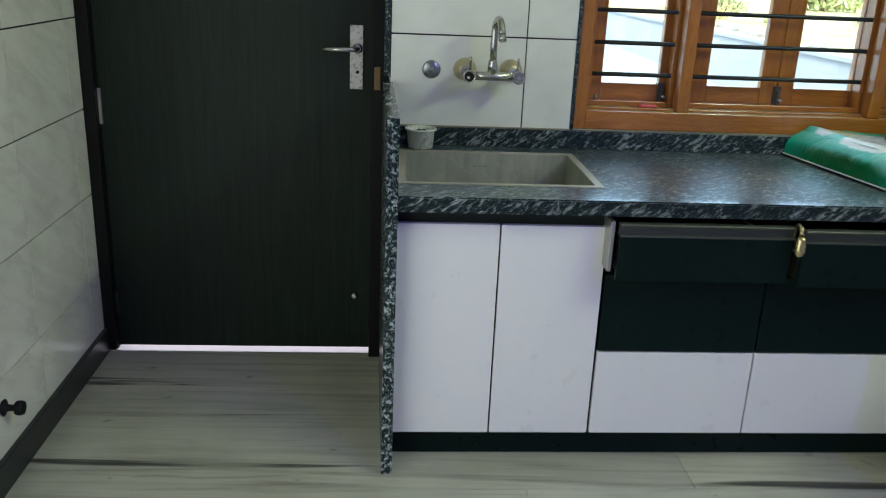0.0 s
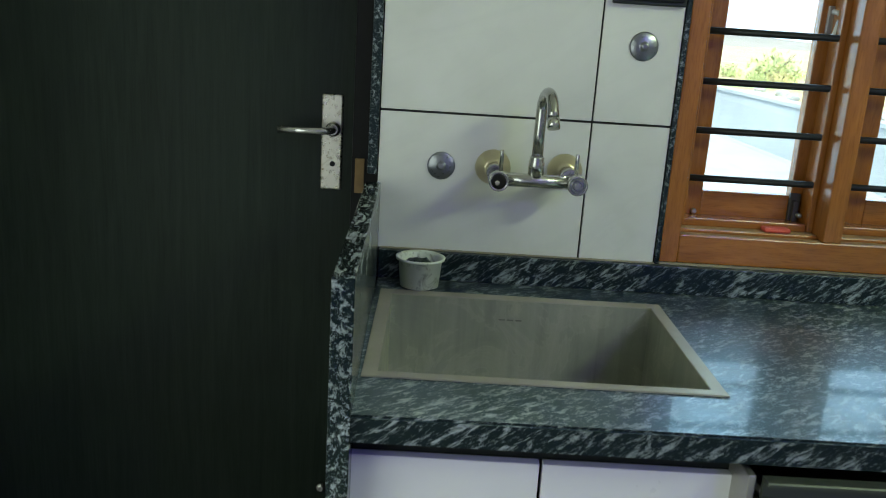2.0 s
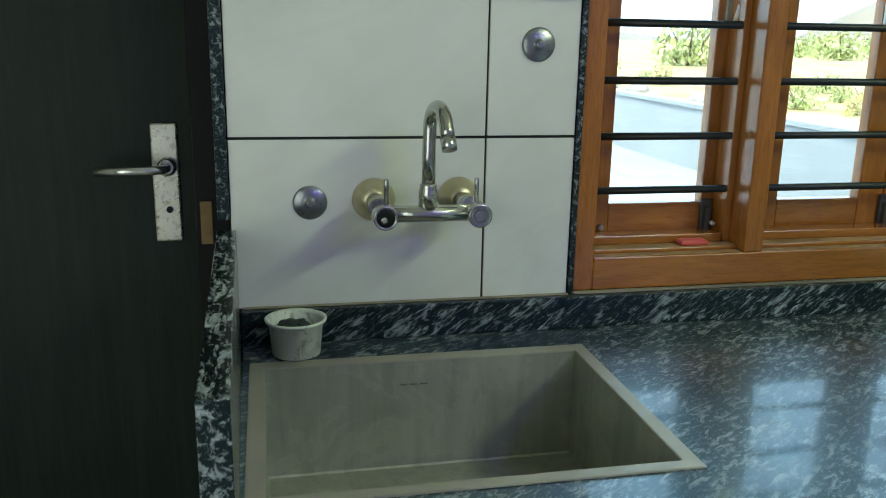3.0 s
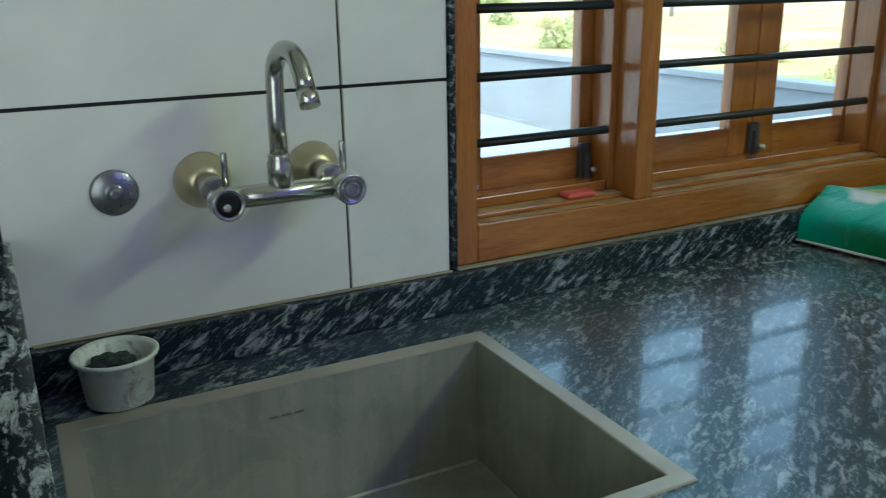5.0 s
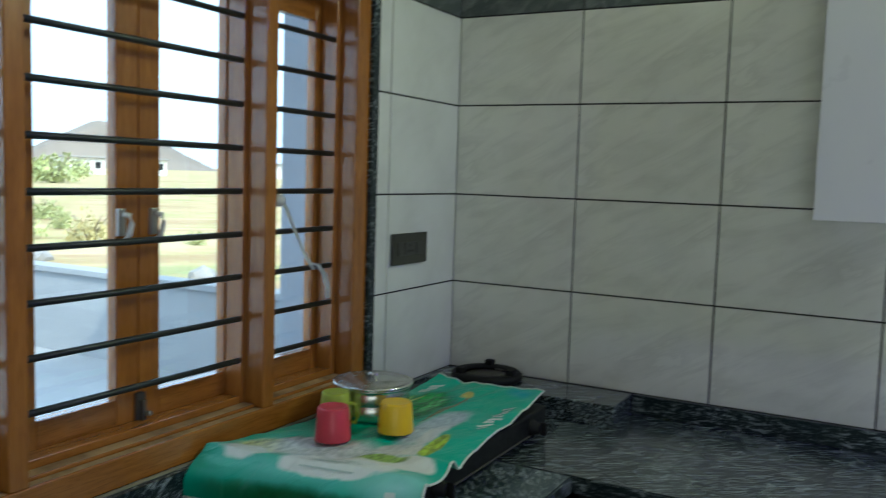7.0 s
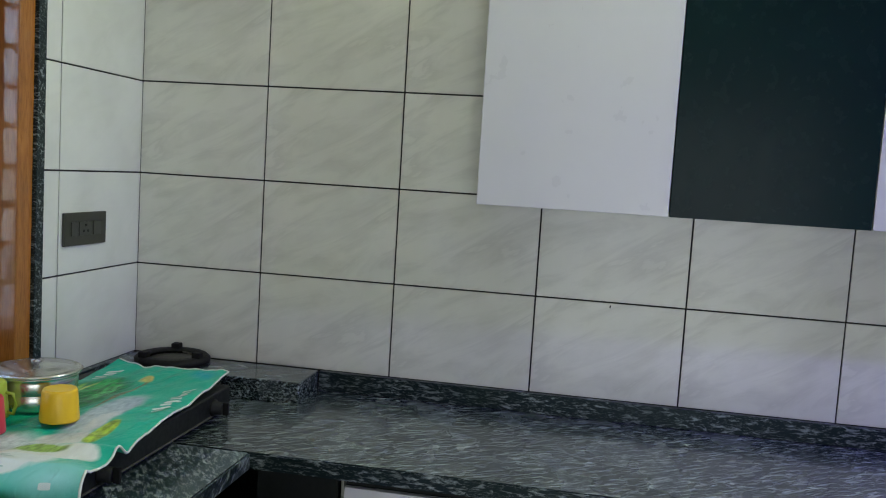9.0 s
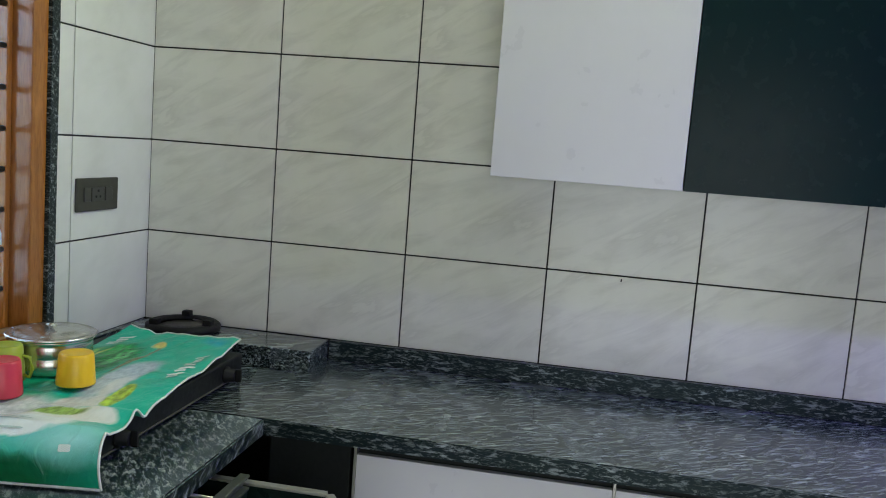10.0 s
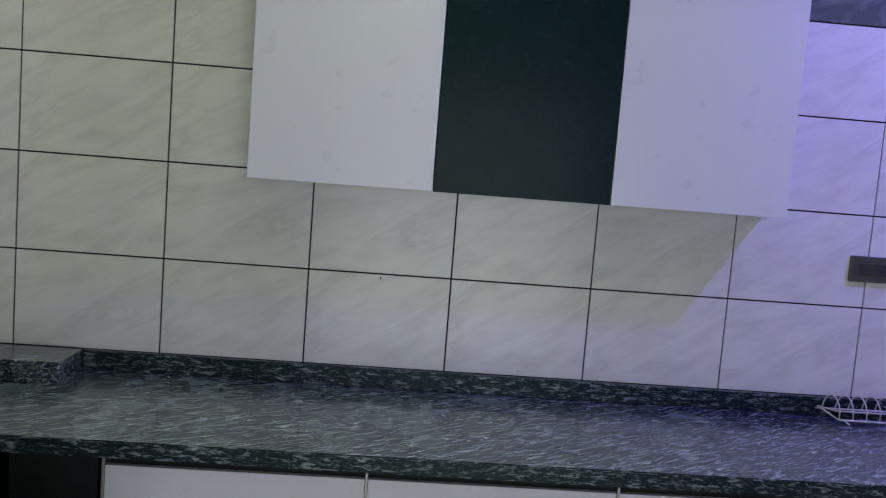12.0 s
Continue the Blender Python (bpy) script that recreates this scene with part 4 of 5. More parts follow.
def bag_point(u, v):
    """The draped bag: u runs from its hanging edge to its far end, v from the front to the window."""
    n1 = noise.noise(Vector((u * 4.2, v * 3.1, 0.3)))
    n2 = noise.noise(Vector((u * 11 + v * 4, v * 8 - u * 3, 1.7)))
    front_x, back_x = 1.462, 1.396
    low_front, low_back = Vector((1.412, 2.420, 0.8405)), Vector((1.316, 2.973, 0.8425))
    top_l = Vector((front_x + (back_x - front_x) * v, 2.440 + 0.545 * v, 0.936))
    low = low_front.lerp(low_back, v)
    if u < 0.14:
        k = u / 0.14
        p = low.lerp(top_l, k)
        bulge = math.sin(k * math.pi) * (0.018 + 0.004 * n1) + 0.006 * k ** 2
        p.x -= bulge
        p.z += bulge * 0.7
        p.x += 0.010 * n2 * math.sin(k * math.pi)
        p.z -= 0.012 * v * k
        return p
    k = (u - 0.14) / 0.86
    end = Vector((2.285 - 0.025 * v, 2.520 + 0.335 * v, 0.936))
    p = top_l.lerp(end, k)
    p.z += 0.010 * math.exp(-((k / 0.06) ** 2))
    p.z += 0.007 * n1 + 0.007 * n2 + 0.004 * abs(noise.noise(Vector((u * 16 - v * 5, v * 9 + u * 7, 4.1))))
    # fold near the front, sag between the grates, lifted far corner
    p.z += 0.017 * math.exp(-(((k - 0.155) / 0.035) ** 2)) * max(0, 1 - v * 2.2)
    p.z -= 0.014 * math.exp(-(((k - 0.20) / 0.03) ** 2)) * max(0, 1 - v * 3)
    if v < 0.06:
        p.z -= 0.012 * (1 - v / 0.06) * (0.5 + 0.5 * (k < 0.14))
    p.z -= 0.012 * v
    p.z += 0.034 * max(0, (k - 0.82) / 0.18) * max(0, (v - 0.76) / 0.24)
    p.z += 0.012 * max(0, (k - 0.8) / 0.2) * (1 - v)
    return p


def bag_normal(u, v):
    e = 0.008
    n = (bag_point(min(1, u + e), v) - bag_point(max(0, u - e), v)).cross(bag_point(u, min(1, v + e)) - bag_point(u, max(0, v - e)))
    return n.normalized()


def bag_sheet():
    """Upper and under skin, 1.6 mm apart, with the sheet's own u and v stored as its print coordinates."""
    bm = bmesh.new()
    uv = bm.loops.layers.uv.new("print")
    nu, nv = 84, 44
    where = {}

    def vert(i, j, low):
        v = bm.verts.new(bag_point(i / nu, j / nv) - bag_normal(i / nu, j / nv) * (0.0016 if low else 0.0))
        where[v] = (i / nu, j / nv)
        return v

    top = [[vert(i, j, False) for j in range(nv + 1)] for i in range(nu + 1)]
    under = [[vert(i, j, True) for j in range(nv + 1)] for i in range(nu + 1)]
    for i in range(nu):
        for j in range(nv):
            bm.faces.new((top[i][j], top[i + 1][j], top[i + 1][j + 1], top[i][j + 1])).smooth = True
            bm.faces.new((under[i][j + 1], under[i + 1][j + 1], under[i + 1][j], under[i][j])).smooth = True
    for f in bm.faces:
        for loop in f.loops:
            loop[uv].uv = where[loop.vert]
    return bm


def bag_patch(u, v, ru, rv, power=2.0, wobble=0.0, seed=0.0, lift=0.0016, turn=0.0):
    """A printed area that follows the bag's surface, as a super-ellipse with an uneven edge."""
    bm = bmesh.new()
    steps, rings = 40, 6
    ring_v = []
    mid = bm.verts.new(bag_point(u, v) + bag_normal(u, v) * lift)
    for r in range(1, rings + 1):
        row = []
        for i in range(steps):
            a = 2 * math.pi * i / steps
            c, s = math.cos(a), math.sin(a)
            k = (abs(c) ** power + abs(s) ** power) ** (-1 / power)
            k *= 1 + wobble * noise.noise(Vector((c * 1.6 + seed, s * 1.6, seed)))
            du, dv = ru * k * c * r / rings, rv * k * s * r / rings
            uu = min(0.995, max(0.004, u + du * math.cos(turn) - dv * math.sin(turn)))
            vv = min(0.99, max(0.01, v + du * math.sin(turn) + dv * math.cos(turn)))
            row.append(bm.verts.new(bag_point(uu, vv) + bag_normal(uu, vv) * lift))
        ring_v.append(row)
    for i in range(steps):
        bm.faces.new((mid, ring_v[0][i], ring_v[0][(i + 1) % steps])).smooth = True
        for a, b in zip(ring_v, ring_v[1:]):
            bm.faces.new((a[i], b[i], b[(i + 1) % steps], a[(i + 1) % steps])).smooth = True
    return bm


def woven(name, dark, lite, rough=0.35, scale=3.0):
    """Laminated woven plastic with a soft printed blend."""
    mat, nt, bsdf = nodes(name)
    mp = coords(nt)
    soft = grain(nt, mp, scale, 4, 0.6)
    weave = add(nt, "TexWave", Scale=160.0, Distortion=0.6)
    nt.links.new(mp.outputs[0], weave.inputs["Vector"])
    wrinkle = grain(nt, mp, 24.0, 5, 0.6, 0.6)
    col = ramp(nt, soft.outputs["Fac"], [(0.32, dark), (0.68, lite)])
    nt.links.new(col.outputs["Color"], bsdf.inputs["Base Color"])
    bsdf.inputs["Roughness"].default_value = rough
    h = mix(nt, 0.85, weave.outputs["Color"], wrinkle.outputs["Color"])
    bump(nt, bsdf, h, 0.35, 0.003)
    return mat


def sack_material():
    """Woven plastic, printed with soft-edged fields of colour laid out in the sheet's own coordinates."""
    mat, nt, bsdf = nodes("printed_woven_sack")
    tc = nt.nodes.new("ShaderNodeTexCoord")
    warp = add(nt, "TexNoise", Scale=7.0, Detail=4.0)
    nt.links.new(tc.outputs["UV"], warp.inputs["Vector"])
    shift = nt.nodes.new("ShaderNodeVectorMath")
    shift.operation = "MULTIPLY_ADD"
    shift.inputs[1].default_value = (0.05, 0.09, 0.0)
    nt.links.new(warp.outputs["Color"], shift.inputs[0])
    nt.links.new(tc.outputs["UV"], shift.inputs[2])
    col = (0.026, 0.42, 0.28)
    speck = add(nt, "TexNoise", Scale=34.0, Detail=5.0)
    nt.links.new(tc.outputs["UV"], speck.inputs["Vector"])
    blots = ramp(nt, speck.outputs["Fac"], [(0.36, (0,)), (0.64, (1,))])
    fields = [
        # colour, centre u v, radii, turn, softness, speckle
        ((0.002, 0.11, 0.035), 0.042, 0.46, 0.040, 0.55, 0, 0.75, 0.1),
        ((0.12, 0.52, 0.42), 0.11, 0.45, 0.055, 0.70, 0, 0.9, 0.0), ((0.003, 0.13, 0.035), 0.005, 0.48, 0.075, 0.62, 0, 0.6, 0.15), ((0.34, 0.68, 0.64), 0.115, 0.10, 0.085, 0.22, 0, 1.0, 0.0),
        ((0.25, 0.60, 0.55), 0.21, 0.60, 0.050, 0.50, 0, 0.8, 0.0), ((0.46, 0.50, 0.16), 0.235, 0.78, 0.070, 0.20, 10, 0.3, 0.8), ((0.60, 0.62, 0.56), 0.29, 0.72, 0.04, 0.16, 0, 0.3, 0.6),
        ((0.60, 0.70, 0.68), 0.245, 0.50, 0.110, 0.46, 0, 0.45, 0.5),
        ((0.74, 0.74, 0.66), 0.222, 0.26, 0.050, 0.24, 4, 0.12, 0.1), ((0.28, 0.42, 0.08), 0.250, 0.30, 0.022, 0.13, 4, 0.3, 0.7), ((0.70, 0.71, 0.66), 0.330, 0.30, 0.060, 0.12, 8, 0.2, 0.3),
        ((0.44, 0.54, 0.64), 0.540, 0.33, 0.220, 0.120, 5, 0.35, 0.35), ((0.66, 0.69, 0.72), 0.46, 0.26, 0.12, 0.045, 5, 0.4, 0.2), ((0.36, 0.50, 0.03), 0.400, 0.18, 0.085, 0.045, 3, 0.2, 0.7),
        ((0.004, 0.15, 0.025), 0.690, 0.70, 0.210, 0.26, -6, 0.35, 0.9), ((0.10, 0.40, 0.12), 0.74, 0.62, 0.10, 0.06, 8, 0.4, 0.9), ((0.20, 0.17, 0.07), 0.720, 0.47, 0.190, 0.022, 8, 0.35, 0.5),
        ((0.34, 0.52, 0.07), 0.66, 0.84, 0.16, 0.035, 4, 0.4, 0.8), ((0.02, 0.30, 0.05), 0.80, 0.74, 0.08, 0.10, 0, 0.5, 0.9), ((0.64, 0.50, 0.12), 0.870, 0.52, 0.032, 0.055, 0, 0.4, 0.3), ((0.55, 0.58, 0.14), 0.72, 0.80, 0.12, 0.016, 5, 0.5, 0.3), ((0.02, 0.36, 0.44), 0.955, 0.16, 0.05, 0.16, 0, 0.8, 0.0),
        ((0.76, 0.80, 0.77), 0.160, 0.40, 0.058, 0.27, 3, 0.14, 0.08), ((0.70, 0.76, 0.73), 0.165, 0.84, 0.040, 0.12, 0, 0.25, 0.1),
    ]
    for colour, u, v, ru, rv, turn, soft, rough in fields:
        mp = nt.nodes.new("ShaderNodeMapping")
        mp.vector_type = "TEXTURE"
        mp.inputs["Location"].default_value = (u + 0.025, v + 0.045, 0)
        mp.inputs["Rotation"].default_value = (0, 0, radians(turn))
        mp.inputs["Scale"].default_value = (ru, rv, 1)
        nt.links.new(shift.outputs[0], mp.inputs["Vector"])
        flat = nt.nodes.new("ShaderNodeVectorMath")
        flat.operation = "MULTIPLY"
        flat.inputs[1].default_value = (1, 1, 0)
        nt.links.new(mp.outputs[0], flat.inputs[0])
        size = nt.nodes.new("ShaderNodeVectorMath")
        size.operation = "LENGTH"
        nt.links.new(flat.outputs[0], size.inputs[0])
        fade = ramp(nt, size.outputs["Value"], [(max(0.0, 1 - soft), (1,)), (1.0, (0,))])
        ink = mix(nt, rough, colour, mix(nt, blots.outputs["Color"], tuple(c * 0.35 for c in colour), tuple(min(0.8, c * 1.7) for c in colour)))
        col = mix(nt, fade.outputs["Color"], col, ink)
    nt.links.new(col, bsdf.inputs["Base Color"])
    bsdf.inputs["Roughness"].default_value = 0.33
    mp = coords(nt)
    fuzz = grain(nt, mp, 240.0, 3)
    crease = grain(nt, coords(nt, (1, 2, 1), (0, 0, 25)), 9.0, 4, 0.55, 0.6)
    fold = ramp(nt, crease.outputs["Fac"], [(0.40, (0,)), (0.5, (1,)), (0.6, (0,))])
    h = mix(nt, 0.94, fuzz.outputs["Fac"], mix(nt, 0.25, crease.outputs["Fac"], fold.outputs["Color"]))
    bump(nt, bsdf, h, 0.8, 0.005)
    return mat


SACK = sack_material()
BAG_WHITE = woven("white_print", (0.62, 0.68, 0.64), (0.76, 0.78, 0.74))
BAG_GREY = woven("faint_grey_print", (0.40, 0.52, 0.48), (0.50, 0.58, 0.55))

bag = holder("printed_sack", (1.8, 2.7, 0.935), "green and white printed plastic sack draped over the stove", "sack")
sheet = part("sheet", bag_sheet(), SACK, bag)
hem_front = [bag_point(u / 80, 0.0) + Vector((0, -0.002, 0.0005 + 0.0015 * noise.noise(Vector((u * 0.9, 0, 0))))) for u in range(0, 81)]
part("hem", tube(hem_front, 0.0028, 8), HEM, bag, "white stitched hem")
part("hem", tube([bag_point(0.0, v / 30) + Vector((-0.002, 0, 0.002)) for v in range(0, 31)], 0.0028, 8), HEM, bag, "white stitched hem")
part("hem", tube([bag_point(1.0, v / 30) + Vector((0.001, 0, 0.001)) for v in range(0, 31)], 0.0022, 8), HEM, bag, "white stitched hem")
labels = [(0.088, 0.125, 0.010, 0.020, 8, 0.0, 13.0, 0.0)]
for k, (u, v, ru, rv, power, wob, seed, turn) in enumerate(labels):
    part("print", bag_patch(u, v, ru, rv, power, wob, seed, 0.0012, turn), BAG_WHITE, bag)
for k in range(4):
    part("print_line", bag_patch(0.136 + 0.014 * k, 0.42, 0.0028, 0.12 - 0.03 * (k % 2), 6, 0.0, 0, 0.0020, 0.0), BAG_GREY, bag)
for k in range(8):
    part("print_line", bag_patch(0.575 + 0.030 * k, 0.085 + 0.006 * (k % 3), 0.0085, 0.026 + 0.012 * (k % 2), 5, 0.25, k, 0.0016, 0.5), BAG_WHITE, bag)
for k in range(4):
    part("print_line", bag_patch(0.860 + 0.022 * k, 0.88, 0.007, 0.030 + 0.012 * (k % 2), 5, 0.2, k, 0.0016, 0.4), BAG_WHITE, bag)

wall_box = holder("wall_box", (0.483, 2.98, 1.50), "dark grey box fixed to the tiles beside the window", "box")
part("box_body", boxes((0.405, 0.556, 2.986, 2.9995, 1.444, 1.66), bevel=0.003), IRON, wall_box)
part("box_cover", boxes((0.412, 0.549, 2.981, 2.9855, 1.452, 1.652), bevel=0.002), ENAMEL, wall_box)

# vessels standing on the sack


def deck(x, y):
    """Height of the sack's top under a plan point."""
    best = min(((bag_point(u / 60, v / 30) - Vector((x, y, 0.94))).xy.length, bag_point(u / 60, v / 30).z) for u in range(9, 61) for v in range(31))
    return best[1]


def cup(name, mat, at, r0, r1, h, label, handle=None):
    z = deck(*at) + 0.0075
    c = holder(name, (*at, z), label, "cup", "cups on the sack")
    part("body", lathe([(r0 - 0.003, 0.002), (r0, 0.0), (r0 + 0.0006, 0.003), (r1 + 0.001, h - 0.005), (r1 - 0.002, h), (r1 - 0.006, h - 0.001), (0.004, h - 0.0015)], (*at, z), "z", 32), mat, c)
    if handle:
        a = radians(handle)
        d = Vector((math.cos(a), math.sin(a), 0))
        base = Vector((*at, z))
        part("handle", tube([base + d * (r0 - 0.003) + Vector((0, 0, h * 0.16)), base + d * (r0 + 0.012) + Vector((0, 0, h * 0.10)), base + d * (r0 + 0.018) + Vector((0, 0, h * 0.35)), base + d * (r0 + 0.012) + Vector((0, 0, h * 0.66)), base + d * (r1) + Vector((0, 0, h * 0.70))], 0.0042, 8), mat, c)
    return c


cup("plastic_cup", YELLOW, (1.715, 2.675), 0.043, 0.0375, 0.074, "yellow plastic cup turned upside down")
cup("plastic_cup", RED, (1.600, 2.778), 0.0425, 0.0365, 0.080, "red plastic cup turned upside down")
cup("plastic_cup", LIME, (1.683, 2.832), 0.041, 0.0345, 0.084, "lime green plastic cup turned upside down", -75)

pz = deck(1.826, 2.816) + 0.004
pot = holder("steel_pot", (1.826, 2.816, pz), "round stainless steel pot with a knobbed lid", "pot")
part("body", lathe([(0.070, 0), (0.088, 0.003), (0.095, 0.014), (0.096, 0.040), (0.0945, 0.042), (0.0945, 0.046), (0.096, 0.048), (0.096, 0.072), (0.094, 0.078), (0.103, 0.083), (0.104, 0.087)], (1.826, 2.816, pz), "z", 48), STEEL, pot)
lid = part("lid", lathe([(0.105, 0.0875), (0.107, 0.092), (0.101, 0.095), (0.092, 0.092), (0.087, 0.096), (0.060, 0.0965), (0.056, 0.0982), (0.03, 0.099), (0.005, 0.100)], (1.826, 2.816, pz), "z", 48), STEEL, pot)
part("lid_knob", lathe([(0.006, 0.099), (0.006, 0.104), (0.012, 0.108), (0.013, 0.112), (0.008, 0.116)], (1.826, 2.816, pz), "z", 20), CHROME, lid)

# black pan stand on the corner ledge
ring = holder("pan_stand", (2.485, 2.80, 0.902), "round black iron pan stand with three studs", "pan stand")
part("ring", lathe([(0.070, 0.004), (0.112, 0.0), (0.118, 0.006), (0.118, 0.018), (0.108, 0.026), (0.078, 0.026), (0.072, 0.020)], (2.485, 2.800, 0.9025), "z", 40, cap=False), CAST, ring)
part("plate", lathe([(0.072, 0.006), (0.072, 0.014), (0.02, 0.016)], (2.485, 2.800, 0.9025), "z", 32), GREASE, ring)
for a in (20, 140, 260):
    part("stud", boxes((2.485 + 0.094 * math.cos(radians(a)) - 0.014, 2.485 + 0.094 * math.cos(radians(a)) + 0.014, 2.800 + 0.094 * math.sin(radians(a)) - 0.014, 2.800 + 0.094 * math.sin(radians(a)) + 0.014, 0.926, 0.945), bevel=0.003), CAST, ring)

thing("wall_nail", tube([(2.6005, 1.428, 1.184), (2.590, 1.428, 1.186), (2.586, 1.428, 1.192)], 0.0022, 8), GREASE, "small rusty nail between the wall tiles", "nail")
# wire plate rack at the wall
rack = holder("wire_rack", (2.52, -0.2, CT), "white coated wire plate rack on the worktop", "rack")
Y_A, Y_B = -0.065, -0.46
part("base_wire", tube([(2.555, Y_A + 0.045, CT + 0.040), (2.495, Y_A, CT + 0.012), (2.495, (Y_A + Y_B) / 2, CT + 0.012), (2.495, Y_B, CT + 0.012)], 0.003, 8), WIRE, rack)
part("rail_wire", tube([(2.555, Y_A + 0.045, CT + 0.040), (2.5, Y_A + 0.01, CT + 0.040), (2.498, Y_B, CT + 0.040)], 0.0025, 8), WIRE, rack)
part("rear_wire", tube([(2.565, Y_A + 0.045, CT + 0.030), (2.568, (Y_A + Y_B) / 2, CT + 0.030), (2.568, Y_B, CT + 0.030)], 0.003, 8), WIRE, rack)
for k in range(9):
    y = Y_A - 0.045 * k
    pts = [(2.495, y, CT + 0.012)]
    for j in range(1, 10):
        a = math.pi * j / 10
        pts.append((2.531 - 0.037 * math.cos(a), y + 0.022 * (1 - math.cos(a)) / 2, CT + 0.022 + 0.062 * math.sin(a)))
    pts.append((2.568, y + 0.022, CT + 0.030))
    part("hoop", tube(pts, 0.0024, 8), WIRE, rack)
for y in (Y_A - 0.02, Y_B + 0.03):
    part("foot", tube([(2.50, y, CT + 0.012), (2.485, y - 0.006, CT + 0.003), (2.482, y - 0.010, CT + 0.003)], 0.003, 8), WIRE, rack)

# ---------------------------------------------------------------- outdoors
def ground_material():
    mat, nt, bsdf = nodes("dry_grass_and_earth")
    mp, strip = coords(nt), coords(nt, (0.03, 0.22, 1), (0, 0, 40))
    a, b, c = grain(nt, strip, 1.6, 5), grain(nt, mp, 0.35, 5), grain(nt, mp, 6.0, 5)
    col = ramp(nt, a.outputs["Fac"], [(0.30, (0.26, 0.26, 0.10)), (0.42, (0.43, 0.35, 0.16)), (0.5, (0.34, 0.22, 0.11)), (0.58, (0.48, 0.39, 0.20)), (0.72, (0.36, 0.25, 0.13))])
    tuft = ramp(nt, b.outputs["Fac"], [(0.35, (0.75, 0.85, 0.6)), (0.55, (1, 1, 1))])
    cc = mix(nt, 1.0, col.outputs["Color"], tuft.outputs["Color"], "MULTIPLY")
    cc = mix(nt, 0.35, cc, c.outputs["Color"], "SOFT_LIGHT")
    nt.links.new(cc, bsdf.inputs["Base Color"])
    bsdf.inputs["Roughness"].default_value = 0.95
    bump(nt, bsdf, c.outputs["Fac"], 0.5, 0.05)
    return mat


EARTH = ground_material()
LEAVES = plain("shrub_leaves", (0.38, 0.42, 0.16), 0.6, vary=0.5, scale=3)
DRY = plain("dry_yellow_leaves", (0.48, 0.42, 0.18), 0.7, vary=0.4, scale=3)
BARK = plain("grey_brown_bark", (0.12, 0.09, 0.06), 0.9, vary=0.3, bumpy=0.5)
STONE = plain("rough_grey_stone", (0.30, 0.29, 0.27), 0.9, vary=0.25, bumpy=0.5)
HILL = plain("scrub_hillside", (0.20, 0.165, 0.125), 0.95, vary=0.3, scale=0.05)
LIMEWASH = plain("limewashed_wall", (0.68, 0.66, 0.60), 0.9, vary=0.12, scale=2)

thing("ground", boxes((-1500, 1500, 3.24, 2000, -0.6, -0.16), (-1500, 1500, -1000, YS - 0.2, -0.6, -0.16), (-1500, -1.32, YS - 0.2, 3.24, -0.6, -0.16), (2.80, 1500, YS - 0.2, 3.24, -0.6, -0.16)),
      EARTH, "dry yellow grassland reaching the horizon", "ground", "structure")
yard = bmesh.new()
top = [yard.verts.new(p) for p in ((-14, 3.241, -0.10), (8.2, 3.241, -0.10), (8.9, 12.0, -0.10), (10.8, 30.0, -0.10), (-14, 34.0, -0.10))]
low = [yard.verts.new(v.co - Vector((0, 0, 0.10))) for v in top]
yard.faces.new(top)
for i in range(5):
    yard.faces.new((top[i], low[i], low[(i + 1) % 5], top[(i + 1) % 5]))
bmesh.ops.recalc_face_normals(yard, faces=list(yard.faces))
thing("yard_paving", yard, CONCRETE, "pale concrete yard outside the window", "pavement", "structure")
thing("porch_pier", boxes((2.17, 2.62, 3.245, 3.42, -0.12, 3.0), bevel=0.004), PIER, "grey-blue painted pier beside the window", "pier", "structure")
thing("door_step", boxes((-1.4, 0.2, 3.101, 4.2, -0.14, -0.030), bevel=0.004), WARMED_STEP, "step outside the door, pinkened to warm the daylight slit", "step", "structure")


def shrub(at, size, mat, n, seed, label):
    rng = random.Random(seed)
    s = holder("shrub", at, label, "shrub", "shrubs by the yard")
    bm = bmesh.new()
    for k in range(n):
        d = Vector((rng.gauss(0, 1), rng.gauss(0, 1), abs(rng.gauss(0, 0.9)))).normalized() * (rng.random() ** 0.5)
        lump = 0.75 + 0.45 * noise.noise(d * 2.2 + Vector((seed, 0, 0)))
        p = Vector(at) + Vector((d.x * size * lump, d.y * size * lump, d.z * size * 1.05 * lump + 0.05 * size))
        q = Euler((rng.random() * 6, rng.random() * 6, rng.random() * 6)).to_matrix()
        L = size * (0.05 + 0.06 * rng.random())
        bm.faces.new([bm.verts.new(p + q @ Vector(c) * L) for c in ((-1, 0, 0), (0, -0.45, 0.15), (1, 0, 0), (0, 0.45, 0.15))])
    part("foliage", bm, mat, s)
    for k in range(4):
        a = rng.random() * 6.28
        part("stem", tube([Vector(at) - Vector((0, 0, 0.05)), Vector(at) + Vector((math.cos(a) * size * 0.2, math.sin(a) * size * 0.2, size * 0.35)), Vector(at) + Vector((math.cos(a) * size * 0.5, math.sin(a) * size * 0.5, size * 0.75))], size * 0.035, 6, size * 0.01), BARK, s)


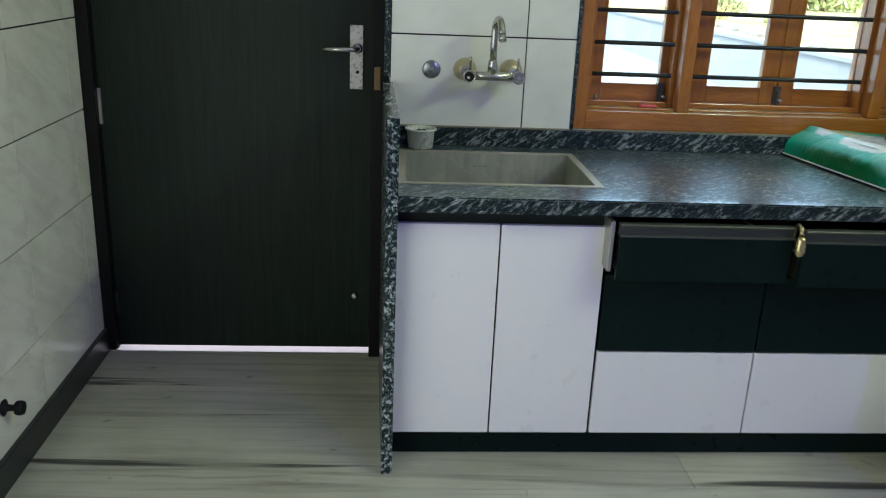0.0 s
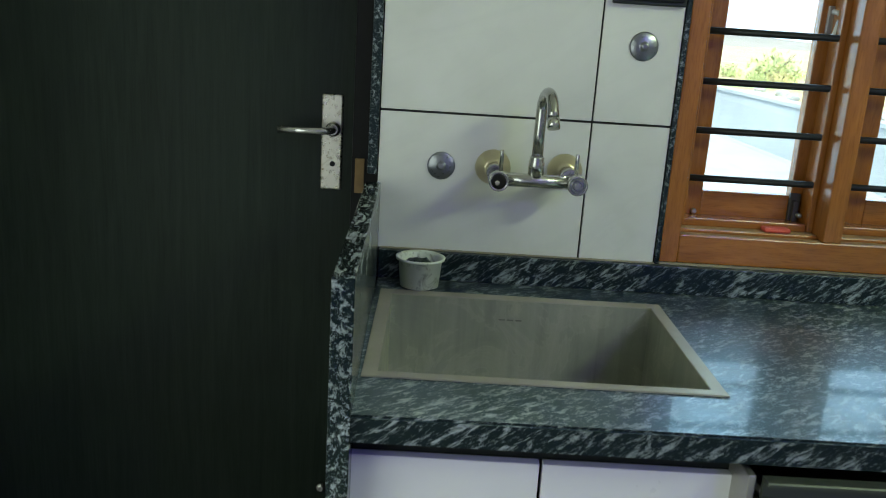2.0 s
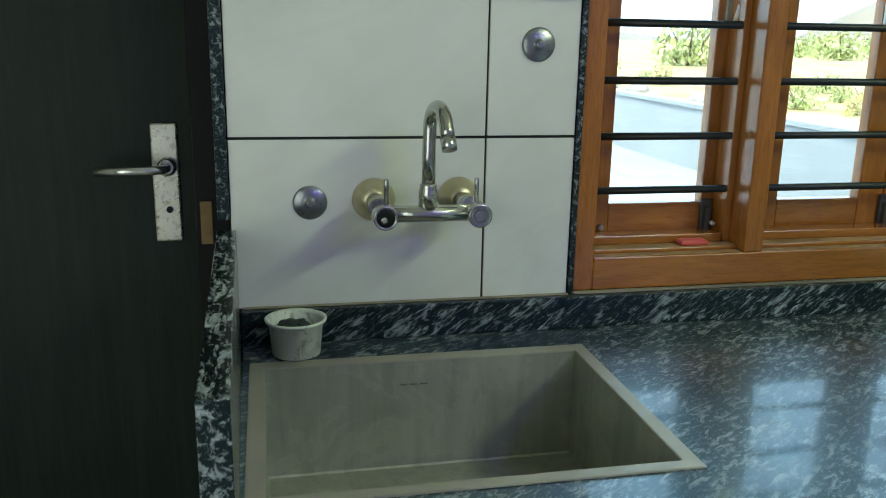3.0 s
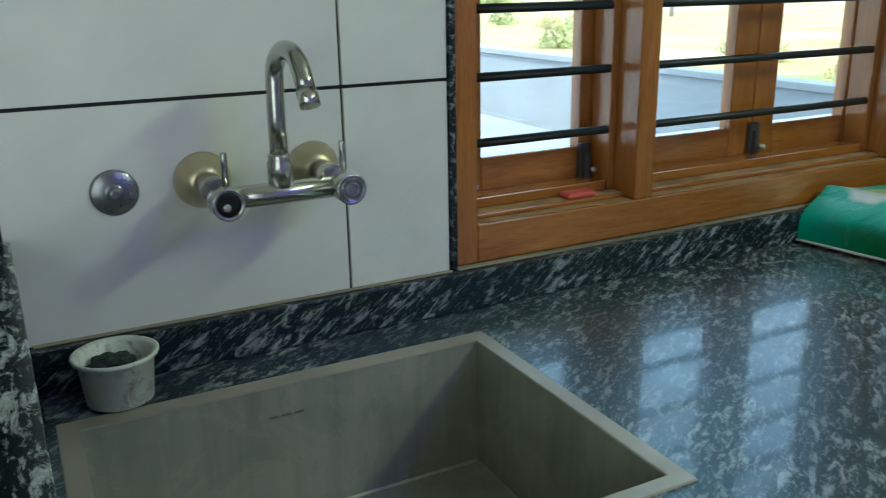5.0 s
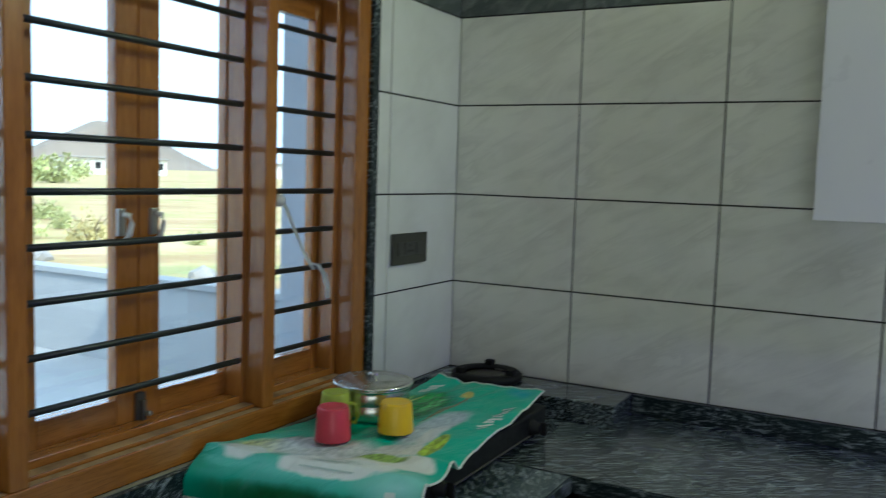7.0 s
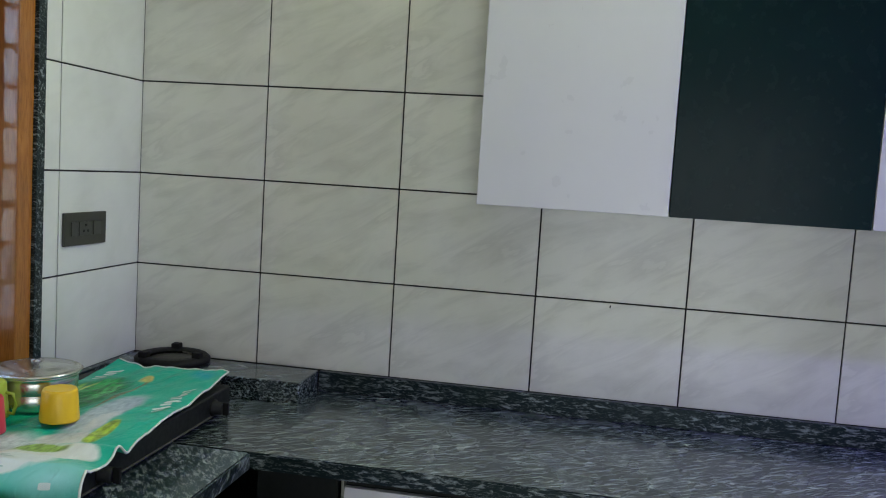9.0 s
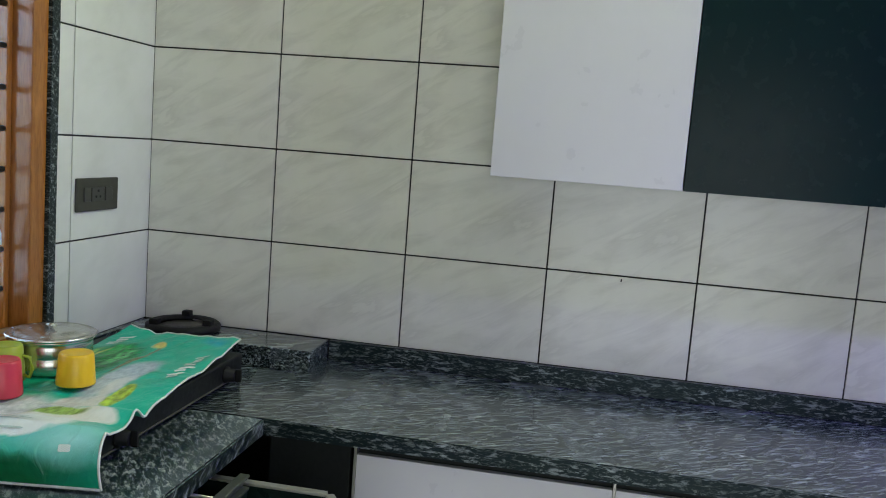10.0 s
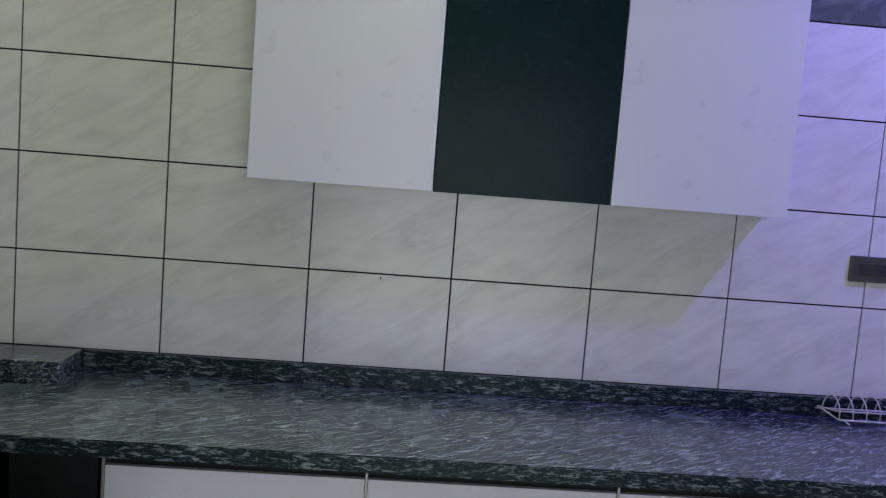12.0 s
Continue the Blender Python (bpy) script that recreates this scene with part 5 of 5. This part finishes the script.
rng = random.Random(5)
for k in range(22):
    y = 6 + k * 1.9
    x = 10.0 + 0.10 * (y - 10) + rng.uniform(0.4, 5.5)
    size = rng.uniform(0.35, 0.85)
    green = rng.random() < 0.4
    shrub((x, y, -0.16), size, LEAVES if green else DRY, 420, k, "green leafy shrub at the edge of the yard" if green else "dry yellow shrub at the edge of the yard")
for k in range(9):
    y = 40 + k * 9
    shrub((20 + k * 8 + rng.uniform(-5, 5), y, -0.16), rng.uniform(1.6, 3.2), LEAVES, 520, 50 + k, "distant green tree-like shrub on the grassland")
for k in range(12):
    bm = bmesh.new()
    bmesh.ops.create_icosphere(bm, subdivisions=2, radius=1.0)
    s = rng.uniform(0.10, 0.24)
    y = 9 + k * 2.0
    at = Vector((9.15 + 0.10 * (y - 12) + rng.uniform(0, 0.5), y, -0.16 + s * 0.4))
    for v in bm.verts:
        v.co = Vector((v.co.x * 1.3, v.co.y, v.co.z * 0.8)) * s * (1 + 0.35 * noise.noise(v.co * 1.3 + Vector((k, 0, 0)))) + at
    thing("boulder", bm, STONE, "rough grey stone at the edge of the yard", "stone", group="stones by the yard")
compound = holder("compound_wall", (4.95, 12, -0.16), "low pale plastered compound wall outside the window", "wall")
part("wall_face", boxes((4.88, 5.02, 3.9, 24.0, -0.2, 0.60)), CONCRETE, compound)
part("coping", boxes((4.85, 5.05, 3.88, 24.02, 0.601, 0.655), bevel=0.006), CONCRETE, compound)


def hill(cx, cy, rx, ry, h, seed):
    bm = bmesh.new()
    n = 40
    g = []
    for i in range(n + 1):
        row = []
        for j in range(n + 1):
            x, y = 2 * i / n - 1, 2 * j / n - 1
            r = math.hypot(x, y)
            z = h * (0.5 + 0.5 * math.cos(math.pi * min(1, r))) * (1 + 0.25 * noise.noise(Vector((x * 3, y * 3, seed)))) + 1.2 * noise.noise(Vector((x * 9, y * 9, seed)))
            row.append(bm.verts.new((cx + rx * x, cy + ry * y, z - 2.5)))
        g.append(row)
    for i in range(n):
        for j in range(n):
            bm.faces.new((g[i][j], g[i + 1][j], g[i + 1][j + 1], g[i][j + 1])).smooth = True
    return bm


thing("hill", hill(316, 384, 72, 72, 26, 1.0), HILL, "low scrub-covered hill on the horizon", "hill", "structure")
thing("hill", hill(150, 700, 330, 180, 14, 2.0), HILL, "low distant ridge", "hill", "structure")
for x, y, w in ((92, 122, 7), (104, 118, 5), (128, 112, 8), (70, 128, 6)):
    house = holder("far_house", (x, y, -0.16), "small white house far across the grassland", "house", "far houses")
    part("house_wall", boxes((x, x + w, y, y + 5, -0.3, 2.6)), LIMEWASH, house)
    part("house_roof", boxes((x - 0.4, x + w + 0.4, y - 0.4, y + 5.4, 2.601, 2.9), bevel=0.05), STONE, house)
    for k in range(2):
        part("house_window", boxes((x + 1.0 + k * (w - 3), x + 2.1 + k * (w - 3), y - 0.06, y - 0.005, 0.9, 2.0)), BLACK_MATT, house)
pole = thing("utility_pole", tube([(27, 32, -0.2), (27, 32, 1.5), (27, 32, 3.3)], 0.10, 8, 0.07), STONE, "short grey concrete pole on the grassland", "pole")

# ---------------------------------------------------------------- lamp housings, unseen and added to carry the lamps
thing("added_ceiling_lamp", lathe([(0.075, 0.0), (0.085, 0.01), (0.085, 0.05), (0.05, 0.07), (0.05, 0.13)], (COOL_AT[0], COOL_AT[1], COOL_AT[2] + 0.015), "z", 28), WHITE_PL, "unseen white round housing added above the blue-white light", "lamp")
tube_lamp = holder("added_tube_light", (2.31, TUBE_AT[1], 2.74), "unseen white tube light housing, added with two ceiling rods", "lamp")
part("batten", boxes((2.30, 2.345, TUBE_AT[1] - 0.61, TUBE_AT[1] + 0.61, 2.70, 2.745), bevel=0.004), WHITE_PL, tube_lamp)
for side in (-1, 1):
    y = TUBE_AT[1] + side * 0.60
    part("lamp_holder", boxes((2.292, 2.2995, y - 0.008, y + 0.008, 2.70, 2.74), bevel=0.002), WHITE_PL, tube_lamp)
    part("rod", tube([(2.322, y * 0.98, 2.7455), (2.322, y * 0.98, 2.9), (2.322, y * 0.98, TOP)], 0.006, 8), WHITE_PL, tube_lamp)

# ---------------------------------------------------------------- wall tiles, piece by piece
Z_ROWS = [0.897, 1.200, 1.503, 1.806, 2.103]
tiled(east, TILE_E, grid([-2.6, -2.420, -1.967, -1.514, -1.061, -0.608, -0.155, 0.298, 0.751, 1.204, 1.657, 2.109, 2.561, 3.0], Z_ROWS), "x", 1)
tiled(east, BAND_E, grid([-2.6, -2.420, -1.967, -1.514, -1.061, -0.608, -0.155, 0.298, 0.751, 1.204, 1.657, 2.109, 2.561, 3.0], [2.103, 2.41]), "x", 1, "border_tile")
tiled(north, TILE_N, grid([-0.060, 0.391, 0.560], Z_ROWS), "y", 1)
tiled(north, TILE_N, grid([2.094, 2.168, 2.606], Z_ROWS), "y", 1)
tiled(north, BAND_N, grid([-1.10, -0.512, -0.060, 0.391, 0.560, 0.842, 1.293, 1.744, 2.094], [2.146, 2.41]), "y", 1, "border_tile")
tiled(north, BAND_N, grid([2.094, 2.168, 2.606], [2.103, 2.41]), "y", 1, "border_tile")
west_y = [-2.6, -2.43, -1.977, -1.524, -1.071, -0.618, -0.165, 0.288, 0.741, 1.194, 1.647, 2.100, 2.547, 2.992, 3.10]
west_cells = [c for c in grid(west_y, [0.0, 0.302, 0.605, 0.904, 1.207, 1.510, 1.810, 2.103]) if c[0] > 1.9 or c[1] < 0.0]
tiled(west, TILE_E, west_cells, "x", -1)
tiled(west, BAND_E, grid(west_y, [2.103, 2.41]), "x", -1, "border_tile")
for name, dims in (("wall_plaster", (2.599, 2.6055, YS, 3.0, 2.412, TOP)), ("wall_plaster", (-1.1055, -1.099, YS, 3.10, 2.412, TOP)), ("wall_plaster", (-1.099, 2.599, 2.9995, 3.0055, 2.412, TOP))):
    thing(name, boxes(dims), PAINT, "plain painted wall above the tiles", "wall", "structure")
